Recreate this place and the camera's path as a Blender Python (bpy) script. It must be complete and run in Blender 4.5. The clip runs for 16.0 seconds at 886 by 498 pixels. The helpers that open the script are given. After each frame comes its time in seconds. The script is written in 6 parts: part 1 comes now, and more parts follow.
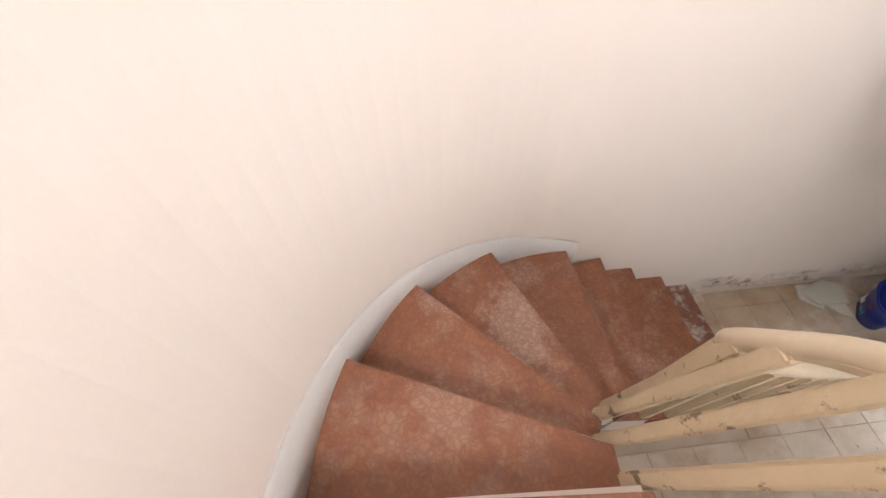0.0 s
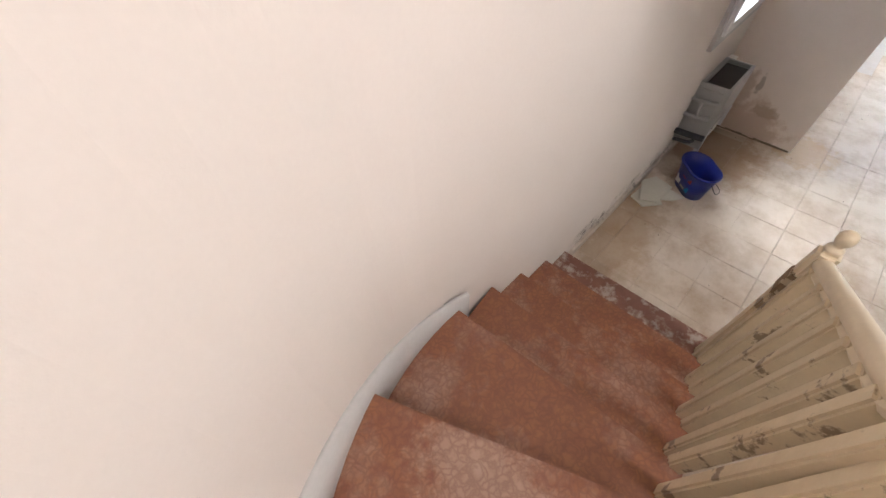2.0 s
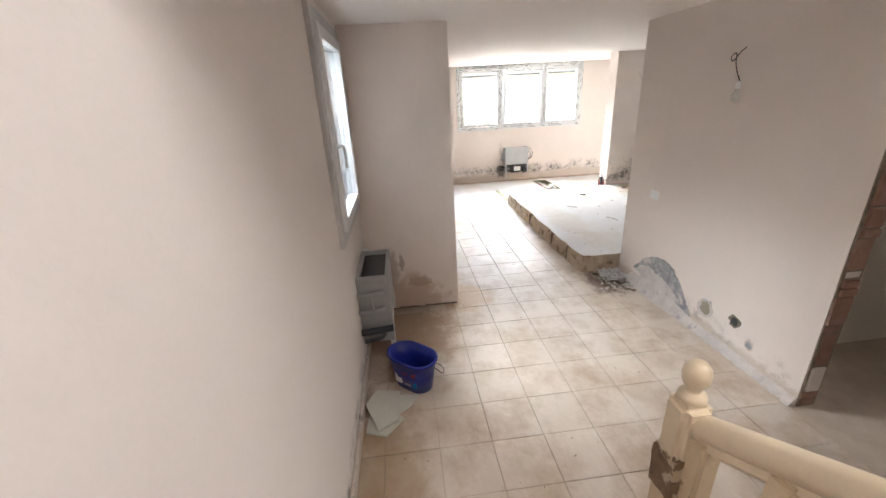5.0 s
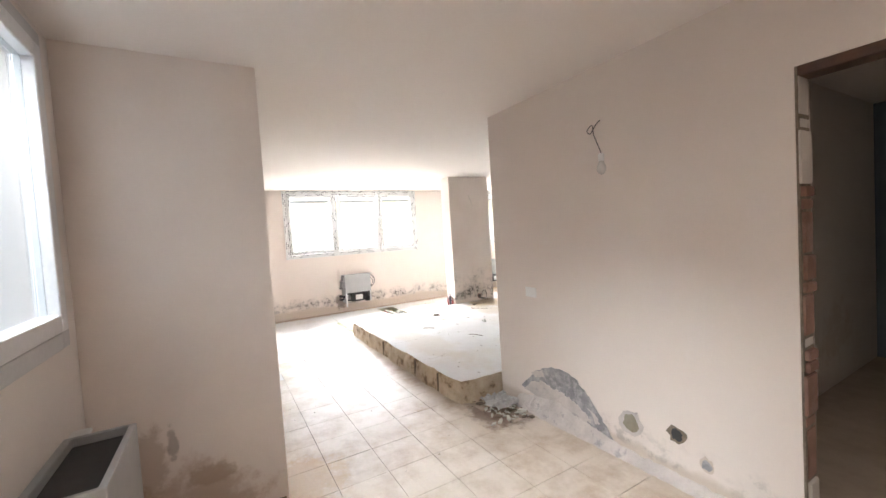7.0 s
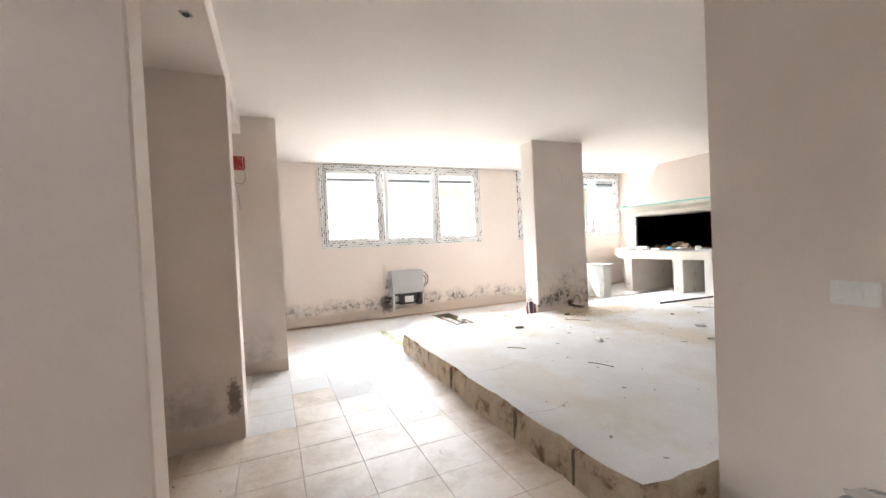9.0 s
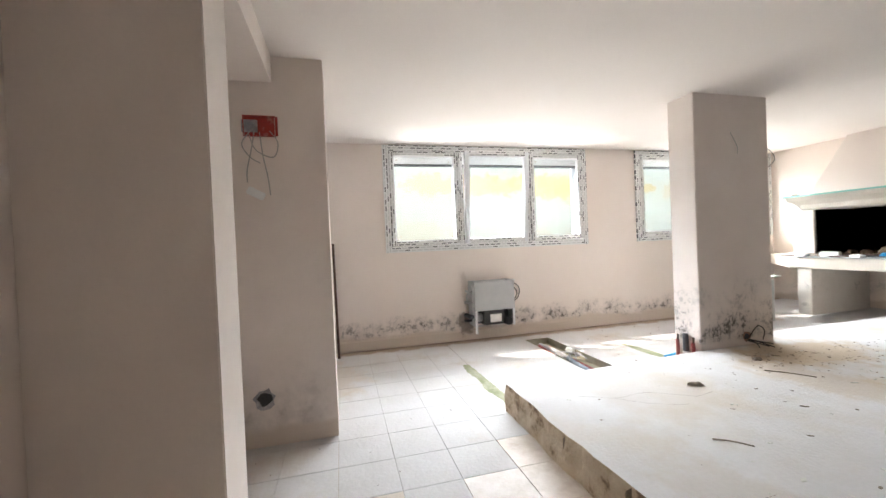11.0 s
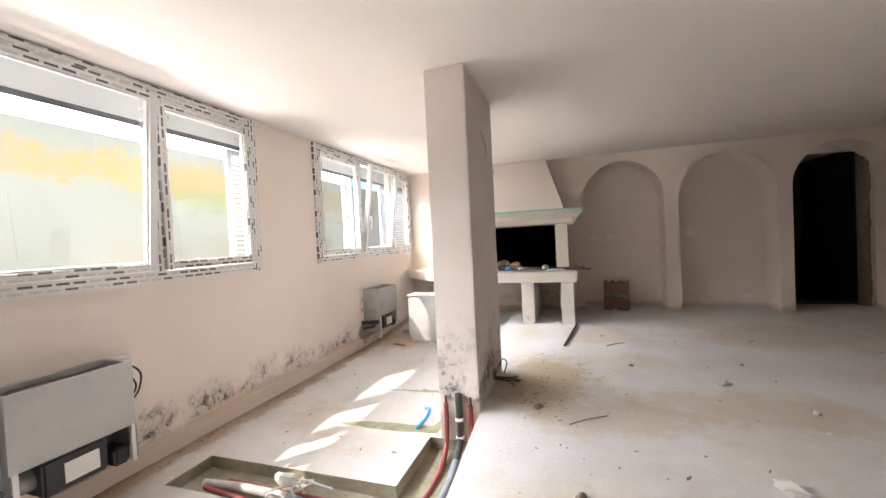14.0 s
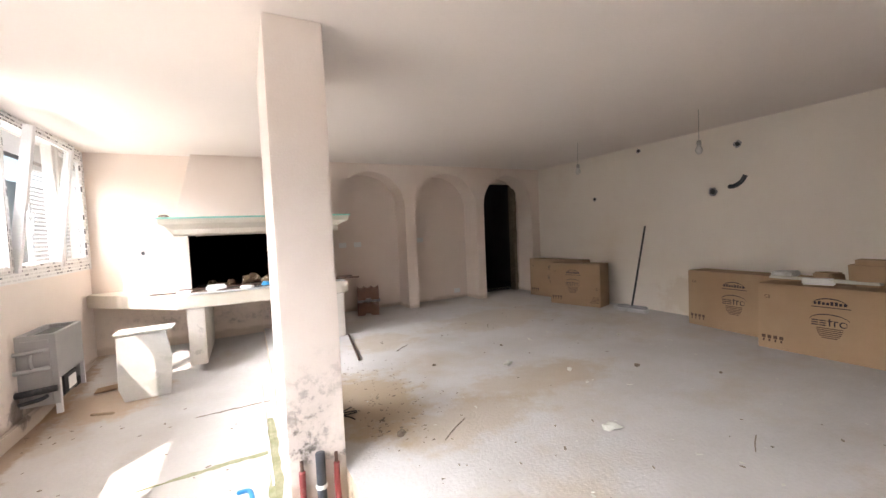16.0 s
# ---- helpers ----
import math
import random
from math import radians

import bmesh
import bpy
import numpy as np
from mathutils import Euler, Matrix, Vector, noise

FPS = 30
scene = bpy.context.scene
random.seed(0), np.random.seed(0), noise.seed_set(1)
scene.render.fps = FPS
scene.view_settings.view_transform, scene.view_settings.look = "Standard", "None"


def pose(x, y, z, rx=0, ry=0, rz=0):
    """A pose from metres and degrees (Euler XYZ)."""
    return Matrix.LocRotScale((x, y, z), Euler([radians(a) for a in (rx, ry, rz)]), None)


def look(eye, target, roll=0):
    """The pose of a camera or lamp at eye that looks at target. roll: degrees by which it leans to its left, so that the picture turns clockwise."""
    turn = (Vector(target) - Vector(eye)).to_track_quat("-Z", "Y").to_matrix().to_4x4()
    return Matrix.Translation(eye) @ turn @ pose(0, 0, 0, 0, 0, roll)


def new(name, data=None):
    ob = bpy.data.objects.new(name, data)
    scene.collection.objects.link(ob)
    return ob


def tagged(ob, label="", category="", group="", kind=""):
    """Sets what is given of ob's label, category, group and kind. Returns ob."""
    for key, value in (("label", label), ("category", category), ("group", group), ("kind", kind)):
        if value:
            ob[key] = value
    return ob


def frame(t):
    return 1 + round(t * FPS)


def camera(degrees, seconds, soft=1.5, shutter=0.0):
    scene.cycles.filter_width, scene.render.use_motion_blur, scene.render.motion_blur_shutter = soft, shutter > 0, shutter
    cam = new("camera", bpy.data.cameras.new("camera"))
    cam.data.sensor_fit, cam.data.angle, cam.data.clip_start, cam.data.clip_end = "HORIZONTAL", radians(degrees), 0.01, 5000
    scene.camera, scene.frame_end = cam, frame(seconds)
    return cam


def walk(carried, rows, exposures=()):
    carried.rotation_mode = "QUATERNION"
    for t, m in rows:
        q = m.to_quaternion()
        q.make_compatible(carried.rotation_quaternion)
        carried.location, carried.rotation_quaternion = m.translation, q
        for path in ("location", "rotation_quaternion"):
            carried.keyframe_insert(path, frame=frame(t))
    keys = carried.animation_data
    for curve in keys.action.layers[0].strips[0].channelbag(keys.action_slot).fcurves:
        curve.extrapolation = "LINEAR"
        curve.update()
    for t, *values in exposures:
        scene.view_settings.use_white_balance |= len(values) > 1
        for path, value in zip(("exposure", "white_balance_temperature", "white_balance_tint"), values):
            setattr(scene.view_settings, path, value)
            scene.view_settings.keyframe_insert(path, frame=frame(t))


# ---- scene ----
cam = camera(97.1, 16.0)
PATH = [
    (0, (0.504, 0.707, 2.995), (0.611, 1.856, 1.361), -1.4),
    (0.5, (0.504, 0.895, 2.883), (0.752, 2.011, 1.242), -2.2),
    (1, (0.553, 1.125, 2.768), (0.997, 2.176, 1.125), -2.2),
    (1.5, (0.67, 1.333, 2.669), (1.321, 2.297, 1.042), -2.1),
    (2, (0.775, 1.473, 2.479), (1.636, 2.357, 0.905), -2.5),
    (2.5, (0.88, 1.556, 2.419), (1.981, 2.37, 0.961), -2.5),
    (3, (0.975, 1.561, 2.376), (2.308, 2.303, 1.082), -2.3),
    (3.5, (1.073, 1.551, 2.342), (2.619, 2.192, 1.248), -2.2),
    (4, (1.263, 1.631, 2.247), (2.974, 2.082, 1.315), -2.6),
    (4.5, (1.491, 1.681, 2.106), (3.311, 1.843, 1.293), -2.8),
    (5, (1.746, 1.677, 1.974), (3.599, 1.505, 1.241), -3.2),
    (5.2, (1.854, 1.669, 1.925), (3.698, 1.342, 1.222), -3.1),
    (7.3, (2.952, 1.452, 1.439), (4.659, 0.411, 1.389), -3.2),
    (7.5, (3.104, 1.429, 1.379), (4.8, 0.369, 1.335), -2.8),
    (8, (3.651, 1.277, 1.182), (5.361, 0.24, 1.164), -2.9),
    (8.5, (4.132, 1.152, 1.194), (5.867, 0.159, 1.161), -3.0),
    (9, (4.518, 1.048, 1.219), (6.351, 0.248, 1.178), -2.7),
    (9.5, (4.801, 0.97, 1.247), (6.725, 0.427, 1.208), -2.6),
    (9.7, (4.926, 0.946, 1.247), (6.88, 0.521, 1.212), -2.6),
    (11.8, (6.698, 0.808, 1.261), (8.542, 0.035, 1.265), -2.0),
    (12, (6.84, 0.75, 1.261), (8.618, -0.165, 1.264), -2.2),
    (12.5, (7.183, 0.587, 1.295), (8.752, -0.653, 1.288), -2.5),
    (13, (7.531, 0.5, 1.319), (8.824, -1.026, 1.302), -2.8),
    (13.5, (7.851, 0.419, 1.346), (8.825, -1.327, 1.31), -2.9),
    (14, (8.188, 0.313, 1.367), (8.819, -1.584, 1.318), -2.8),
    (14.5, (8.55, 0.235, 1.376), (8.799, -1.748, 1.308), -2.6),
    (15, (8.849, 0.126, 1.382), (8.708, -1.868, 1.308), -2.6),
    (15.5, (9.102, -0.022, 1.418), (8.576, -1.95, 1.34), -2.6),
    (16, (9.226, -0.124, 1.434), (8.331, -1.91, 1.341), -2.5),
]
SKY, SUN, WIN0, WIN1, WIN2, UP_FILL = 0.13, 3.2, 15, 1700, 105, 22
EXPOSURES = [(0, 1.9, 6550, 12), (2.5, 1.75, 6500, 12), (3.5, 1.6, 6450, 11), (5, 1.95, 6450, 11), (7.5, 2.15, 6550, 12), (8.5, 1.85, 6550, 12), (9.6, 1.75, 6550, 11), (11, 1.25, 6500, 11),
             (12, 0.98, 6550, 11), (13.5, 0.94, 6850, 15), (16, 1.22, 7000, 18)]
walk(cam, [(t, look(eye, target, roll)) for t, eye, target, roll in PATH], EXPOSURES)

# ---- light ----
SUN_TRAVEL = Vector((-0.585, -0.66, -1.0))
world = bpy.data.worlds.new("world")
scene.world = world
world.use_nodes = True
wn = world.node_tree
sky = wn.nodes.new("ShaderNodeTexSky")
sky.sky_type, sky.sun_disc = "NISHITA", False
sky.sun_elevation = math.atan2(1.0, math.hypot(0.585, 0.66))
sky.sun_rotation = math.atan2(0.585, 0.66)
wn.links.new(sky.outputs[0], wn.nodes["Background"].inputs[0])
wn.nodes["Background"].inputs[1].default_value = SKY
sun = new("sun", bpy.data.lights.new("sun", "SUN"))
sun.data.energy, sun.data.angle, sun.data.color = SUN, radians(0.5), (1.0, 0.95, 0.88)
sun.rotation_euler = SUN_TRAVEL.to_track_quat("-Z", "Y").to_euler()


def area_lamp(name, eye, target, w, h, watts, color=(1.0, 0.97, 0.94), spread=180):
    """An area lamp at an opening, for daylight or for added fill."""
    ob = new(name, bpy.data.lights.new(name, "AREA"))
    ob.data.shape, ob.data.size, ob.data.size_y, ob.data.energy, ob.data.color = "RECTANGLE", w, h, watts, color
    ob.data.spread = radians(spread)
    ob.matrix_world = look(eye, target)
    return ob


area_lamp("daylight_sky_east", (13.75, -2.8, 3.75), (10.4, -2.8, 1.9), 13.0, 1.9, WIN1, (0.86, 0.93, 1.0))
area_lamp("daylight_ground_east", (12.85, -2.8, 0.66), (10.2, -2.8, 1.75), 10.0, 0.45, WIN2, (1.0, 0.96, 0.91))
area_lamp("daylight_hall_window", (4.85, 2.95, 3.0), (4.1, -0.4, 0.5), 1.2, 0.8, WIN0, (0.90, 0.95, 1.0), 75)
# fill lamp added to brighten the stairs; no source is known up there
area_lamp("upper_fill_lamp", (1.2, -1.25, 4.2), (0.9, 1.6, 2.6), 1.5, 1.2, UP_FILL, (1.0, 0.97, 0.93), 160)

# ---- materials ----


def mat(name, base, second=None, scale=3.0, rough=0.85, metal=0.0, bump=0.15, fine=60.0, stain=None, stain_scale=1.2,
        stain_cut=(0.55, 0.7), stain_amount=0.6, vary=0.0, specular=None, detail=6.0, grain_mix=0.25):
    """Rough painted or mineral surface: two colours blended by coarse noise, fine grain, stains and relief."""
    m = bpy.data.materials.new(name)
    m.use_nodes = True
    nt = m.node_tree
    n, l = nt.nodes, nt.links
    b = n["Principled BSDF"]
    b.inputs["Roughness"].default_value, b.inputs["Metallic"].default_value = rough, metal
    if specular is not None:
        b.inputs["Specular IOR Level"].default_value = specular
    geo = n.new("ShaderNodeNewGeometry")

    def noise_tex(s, d=detail, r=0.6):
        t = n.new("ShaderNodeTexNoise")
        t.inputs["Scale"].default_value, t.inputs["Detail"].default_value, t.inputs["Roughness"].default_value = s, d, r
        l.new(geo.outputs["Position"], t.inputs["Vector"])
        return t.outputs["Fac"]

    def mix(fac, a, c):
        x = n.new("ShaderNodeMix")
        x.data_type = "RGBA"
        for sock, v in ((x.inputs[0], fac), (x.inputs[6], a), (x.inputs[7], c)):
            if hasattr(v, "is_output"):
                l.new(v, sock)
            else:
                sock.default_value = (*v, 1) if isinstance(v, tuple) else v
        return x.outputs[2]

    def ramp(fac, lo, hi, top=1.0):
        r = n.new("ShaderNodeMapRange")
        r.inputs[1].default_value, r.inputs[2].default_value, r.inputs[4].default_value = lo, hi, top
        l.new(fac, r.inputs[0])
        return r.outputs[0]

    second = second or tuple(c * 0.85 for c in base)
    color = mix(ramp(noise_tex(scale), 0.35, 0.65), base, second)
    grain = noise_tex(fine, 3.0)
    color = mix(ramp(grain, 0.3, 0.75, grain_mix), color, tuple(c * 0.7 for c in base))
    if stain:
        color = mix(ramp(noise_tex(stain_scale, 8.0, 0.65), *stain_cut, stain_amount), color, stain)
    if vary:
        info = n.new("ShaderNodeObjectInfo")
        color = mix(ramp(info.outputs["Random"], 0.0, 1.0, vary), color, tuple(c * 0.6 for c in base))
    l.new(color, b.inputs["Base Color"])
    bm_ = n.new("ShaderNodeBump")
    bm_.inputs["Strength"].default_value, bm_.inputs["Distance"].default_value = bump, 0.01
    add = n.new("ShaderNodeMath")
    add.operation = "ADD"
    l.new(grain, add.inputs[0])
    l.new(noise_tex(scale * 4), add.inputs[1])
    l.new(add.outputs[0], bm_.inputs["Height"])
    l.new(bm_.outputs[0], b.inputs["Normal"])
    m["noise"] = True
    return m


def with_mould(m, zones, dark=(0.05, 0.045, 0.04), damp=(0.40, 0.30, 0.20), lo=0.12, hi=0.42, damp_top=0.16, amount=1.0):
    """Adds mould spots in a band above the floor, where the noise and the stretch of wall let it grow, and a damp base."""
    nt = m.node_tree
    n, l = nt.nodes, nt.links
    b = n["Principled BSDF"]
    old = b.inputs["Base Color"].links[0].from_socket
    geo = n.new("ShaderNodeTexCoord")
    sep = n.new("ShaderNodeSeparateXYZ")
    l.new(geo.outputs["Object"], sep.inputs[0])

    def noise_tex(s, d=5.0, r=0.6):
        t = n.new("ShaderNodeTexNoise")
        t.inputs["Scale"].default_value, t.inputs["Detail"].default_value, t.inputs["Roughness"].default_value = s, d, r
        l.new(geo.outputs["Object"], t.inputs["Vector"])
        return t.outputs["Fac"]

    def op(kind, a, c, clamp=False):
        x = n.new("ShaderNodeMath")
        x.operation, x.use_clamp = kind, clamp
        for k, v in enumerate((a, c)):
            if hasattr(v, "is_output"):
                l.new(v, x.inputs[k])
            else:
                x.inputs[k].default_value = v
        return x.outputs[0]

    def smooth(v, a, c):
        r = n.new("ShaderNodeMapRange")
        r.interpolation_type = "SMOOTHSTEP"
        r.inputs[1].default_value, r.inputs[2].default_value = a, c
        l.new(v, r.inputs[0])
        return r.outputs[0]

    z = op("ADD", sep.outputs[2], op("MULTIPLY", op("SUBTRACT", noise_tex(2.5), 0.5), 0.18))
    band = op("MULTIPLY", smooth(z, lo, lo + 0.06), op("SUBTRACT", 1.0, smooth(z, lo + 0.1, hi)))
    where = 0.0
    for axis, a, c, weight in zones:
        v = sep.outputs["XYZ".index(axis)]
        one = op("MULTIPLY", op("MULTIPLY", smooth(v, a, a + 0.25), op("SUBTRACT", 1.0, smooth(v, c - 0.25, c))), weight)
        where = op("MAXIMUM", one, where) if hasattr(where, "is_output") else one
    spots = smooth(noise_tex(14.0, 9.0, 0.75), 0.47, 0.60)
    cloud = op("MULTIPLY", smooth(noise_tex(3.2), 0.36, 0.62), 0.9)
    speck = op("MULTIPLY", op("MULTIPLY", spots, cloud), op("MULTIPLY", band, where), True)
    haze = op("MULTIPLY", op("MULTIPLY", cloud, where), op("MULTIPLY", band, 0.35), True)

    def mix(fac, a, c):
        x = n.new("ShaderNodeMix")
        x.data_type = "RGBA"
        l.new(fac, x.inputs[0])
        l.new(a, x.inputs[6])
        x.inputs[7].default_value = (*c, 1)
        return x.outputs[2]

    base = op("MULTIPLY", op("SUBTRACT", 1.0, smooth(z, damp_top - 0.04, damp_top + 0.02)), 0.45)
    col = mix(base, old, damp)
    col = mix(haze, col, (0.22, 0.19, 0.17))
    col = mix(op("MULTIPLY", speck, amount), col, dark)
    l.new(col, b.inputs["Base Color"])
    return m


def with_stain(m, centre, radii, colour, amount=0.7, rag=0.9, scale=5.0):
    """Adds one stain of its own shape: a ragged ellipsoid round a place in the room."""
    nt = m.node_tree
    n, l = nt.nodes, nt.links
    b = n["Principled BSDF"]
    old = b.inputs["Base Color"].links[0].from_socket
    geo, away, squash, size, rough_, add, fade, x = (n.new(k) for k in ("ShaderNodeNewGeometry", "ShaderNodeVectorMath", "ShaderNodeVectorMath", "ShaderNodeVectorMath", "ShaderNodeTexNoise", "ShaderNodeMath", "ShaderNodeMapRange", "ShaderNodeMix"))
    away.operation, squash.operation, size.operation = "SUBTRACT", "DIVIDE", "LENGTH"
    away.inputs[1].default_value, squash.inputs[1].default_value = centre, radii
    l.new(geo.outputs["Position"], away.inputs[0])
    l.new(away.outputs[0], squash.inputs[0])
    l.new(squash.outputs[0], size.inputs[0])
    rough_.inputs["Scale"].default_value, rough_.inputs["Detail"].default_value, rough_.inputs["Roughness"].default_value = scale, 7.0, 0.68
    l.new(geo.outputs["Position"], rough_.inputs["Vector"])
    add.operation = "MULTIPLY_ADD"
    l.new(rough_.outputs["Fac"], add.inputs[0])
    add.inputs[1].default_value = 2.2 * rag
    l.new(size.outputs["Value"], add.inputs[2])
    fade.interpolation_type = "SMOOTHSTEP"
    fade.inputs[1].default_value, fade.inputs[2].default_value = 0.55 + 1.1 * rag, 1.0 + 1.1 * rag
    fade.inputs[3].default_value, fade.inputs[4].default_value = amount, 0.0
    l.new(add.outputs[0], fade.inputs[0])
    x.data_type = "RGBA"
    l.new(fade.outputs[0], x.inputs[0])
    l.new(old, x.inputs[6])
    x.inputs[7].default_value = (*colour, 1)
    l.new(x.outputs[2], b.inputs["Base Color"])
    return m


PLASTER, PLASTER2 = (0.84, 0.76, 0.705), (0.81, 0.72, 0.66)
m_plaster = mat("peach_plaster", PLASTER, PLASTER2, 0.8, 0.9, grain_mix=0.08, bump=0.07, fine=90, stain=(0.76, 0.70, 0.64), stain_scale=0.9, stain_amount=0.35)
m_window_wall = with_mould(mat("damp_peach_plaster", PLASTER, PLASTER2, 0.8, 0.9, grain_mix=0.08, bump=0.07, fine=90), [("Y", -5.2, -1.15, 1.0), ("Y", -1.2, 1.1, 0.85)])
m_arch_wall = with_mould(mat("arch_plaster", (0.84, 0.735, 0.66), (0.81, 0.70, 0.62), 0.9, 0.9, grain_mix=0.08, bump=0.07, fine=90), [("X", 8.1, 10.9, 0.4)], lo=0.3, hi=0.7, damp_top=0.25)
m_stair_wall = with_mould(mat("stair_plaster", (0.82, 0.77, 0.735), (0.79, 0.735, 0.695), 0.7, 0.9, grain_mix=0.08, bump=0.05, fine=80, stain=(0.76, 0.71, 0.66), stain_scale=0.8, stain_amount=0.4),
                          [("X", 2.6, 5.3, 0.9)], lo=0.05, hi=0.26, damp_top=0.1)
m_hall_wall = with_mould(mat("hall_plaster", (0.80, 0.725, 0.67), (0.77, 0.69, 0.63), 0.9, 0.9, grain_mix=0.08, bump=0.07, fine=90), [("X", 3.4, 4.9, 0.35)], lo=0.05, hi=0.3, damp_top=0.12)
m_pier = with_mould(mat("pier_plaster", (0.84, 0.755, 0.69), (0.76, 0.675, 0.615), 1.1, 0.9, grain_mix=0.08, bump=0.07, fine=90), [("Y", 0.9, 2.15, 1.0)], dark=(0.17, 0.12, 0.085), amount=0.25, lo=0.1, hi=0.6, damp_top=0.14)
m_column = with_mould(mat("column_plaster", (0.81, 0.73, 0.675), (0.76, 0.67, 0.61), 1.3, 0.9, grain_mix=0.08, bump=0.15, fine=90), [("Y", -3.4, -1.9, 1.0)], lo=0.24, hi=0.95, damp_top=0.2)
m_pier_end = mat("pier_end_plaster", (0.84, 0.755, 0.69), (0.78, 0.695, 0.635), 1.1, 0.9, grain_mix=0.08, bump=0.07, fine=90)
with_stain(m_pier_end, (5.2, 1.80, 0.10), (0.3, 0.55, 0.30), (0.42, 0.27, 0.17), 0.55)
with_stain(m_pier_end, (5.2, 1.86, 0.42), (0.3, 0.10, 0.22), (0.36, 0.25, 0.17), 0.5, scale=8)
with_stain(m_pier_end, (5.2, 1.76, 0.50), (0.3, 0.03, 0.10), (0.14, 0.10, 0.07), 0.5, scale=14)
with_stain(m_pier_end, (5.2, 1.60, 0.28), (0.3, 0.16, 0.06), (0.40, 0.29, 0.20), 0.6)
m_west = mat("cream_side_plaster", (0.84, 0.78, 0.70), (0.81, 0.74, 0.66), 0.8, 0.9, grain_mix=0.08, bump=0.07, fine=90, stain=(0.72, 0.60, 0.46), stain_scale=1.0, stain_amount=0.25)
with_stain(m_west, (4.2, -3.1, 0.45), (0.4, 0.6, 0.30), (0.62, 0.50, 0.38), 0.4)
for fy in (-0.64, -4.2):
    with_stain(m_window_wall, (10.86, fy, 0.20), (0.3, 0.13, 0.16), (0.13, 0.10, 0.08), 0.7, scale=9)
    with_stain(m_window_wall, (10.86, fy, 0.62), (0.3, 0.05, 0.25), (0.50, 0.41, 0.34), 0.3)
with_stain(m_pier, (7.36, 1.32, 0.27), (0.4, 0.05, 0.13), (0.07, 0.055, 0.045), 0.75, scale=18)
with_stain(m_pier, (7.36, 1.56, 0.20), (0.4, 0.12, 0.10), (0.40, 0.36, 0.31), 0.5)
m_ceiling = mat("ceiling_plaster", (0.86, 0.80, 0.755), (0.84, 0.78, 0.73), 0.6, 0.92, grain_mix=0.08, bump=0.06, fine=70)
m_screed = mat("dusty_screed", (0.66, 0.64, 0.625), (0.58, 0.555, 0.53), 1.4, 0.93, bump=0.35, fine=45, stain=(0.50, 0.39, 0.25), stain_scale=1.1, stain_cut=(0.5, 0.72), stain_amount=0.5)
m_low_floor = mat("dusty_floor", (0.65, 0.63, 0.62), (0.57, 0.54, 0.51), 1.2, 0.9, bump=0.3, fine=40, stain=(0.46, 0.34, 0.22), stain_scale=1.1, stain_amount=0.5)
for c, rr, k in (((8.45, -2.95, 0.2), (0.45, 0.75, 0.3), 0.75), ((8.0, -2.3, 0.2), (0.7, 0.35, 0.3), 0.45), ((7.1, -2.6, 0.2), (0.9, 0.35, 0.3), 0.45), ((6.2, -4.6, 0.2), (1.2, 0.6, 0.3), 0.3), ((7.9, -4.4, 0.2), (0.5, 0.4, 0.3), 0.4), ((8.2, -1.1, 0.2), (0.5, 0.5, 0.3), 0.2), ((6.8, -0.6, 0.2), (0.9, 0.3, 0.3), 0.25)):
    with_stain(m_screed, c, rr, (0.48, 0.36, 0.22), k, scale=3.5)
with_stain(m_low_floor, (10.84, -2.0, 0.0), (0.20, 8.0, 0.3), (0.36, 0.24, 0.14), 0.75, scale=4)
with_stain(m_low_floor, (10.45, -4.6, 0.0), (0.55, 0.5, 0.3), (0.52, 0.33, 0.18), 0.6)
with_stain(m_low_floor, (9.9, 1.2, 0.0), (0.7, 0.6, 0.3), (0.55, 0.40, 0.25), 0.35)
m_tile = mat("beige_tile", (0.69, 0.60, 0.515), (0.61, 0.515, 0.42), 2.2, 0.5, bump=0.12, fine=35, stain=(0.37, 0.255, 0.155), stain_scale=3.2, stain_cut=(0.44, 0.68), stain_amount=0.8, vary=0.08)
m_grout = mat("grout", (0.58, 0.49, 0.40), (0.47, 0.385, 0.30), 5, 0.95)
with_stain(m_tile, (4.75, 1.75, 0.0), (0.7, 0.45, 0.3), (0.33, 0.21, 0.12), 0.7, scale=4)
with_stain(m_tile, (5.35, 1.15, 0.0), (0.35, 0.35, 0.3), (0.47, 0.30, 0.14), 0.6, scale=6)
with_stain(m_tile, (3.3, 1.9, 0.0), (0.9, 0.25, 0.3), (0.35, 0.24, 0.14), 0.6, scale=4)
with_stain(m_tile, (5.35, -0.40, 0.0), (0.32, 0.25, 0.3), (0.22, 0.15, 0.11), 0.85, scale=6)
m_edge = mat("rough_screed_edge", (0.70, 0.61, 0.48), (0.50, 0.38, 0.25), 7, 0.95, bump=1.0, fine=30, stain=(0.17, 0.11, 0.07), stain_scale=7, stain_cut=(0.56, 0.64), stain_amount=0.8)
m_marble = mat("red_marble", (0.38, 0.155, 0.075), (0.27, 0.105, 0.065), 14, 0.42, bump=0.07, fine=90, stain=(0.54, 0.40, 0.33), stain_scale=3.4, stain_cut=(0.50, 0.70), stain_amount=0.7, vary=0.45)
with_stain(m_marble, (0.95, 1.52, 1.11), (0.17, 0.30, 0.05), (0.50, 0.38, 0.31), 0.5, scale=7)
with_stain(m_marble, (0.55, 1.1, 1.48), (0.15, 0.2, 0.05), (0.48, 0.34, 0.27), 0.35, scale=7)
nt = m_marble.node_tree
b = nt.nodes["Principled BSDF"]
old = b.inputs["Base Color"].links[0].from_socket
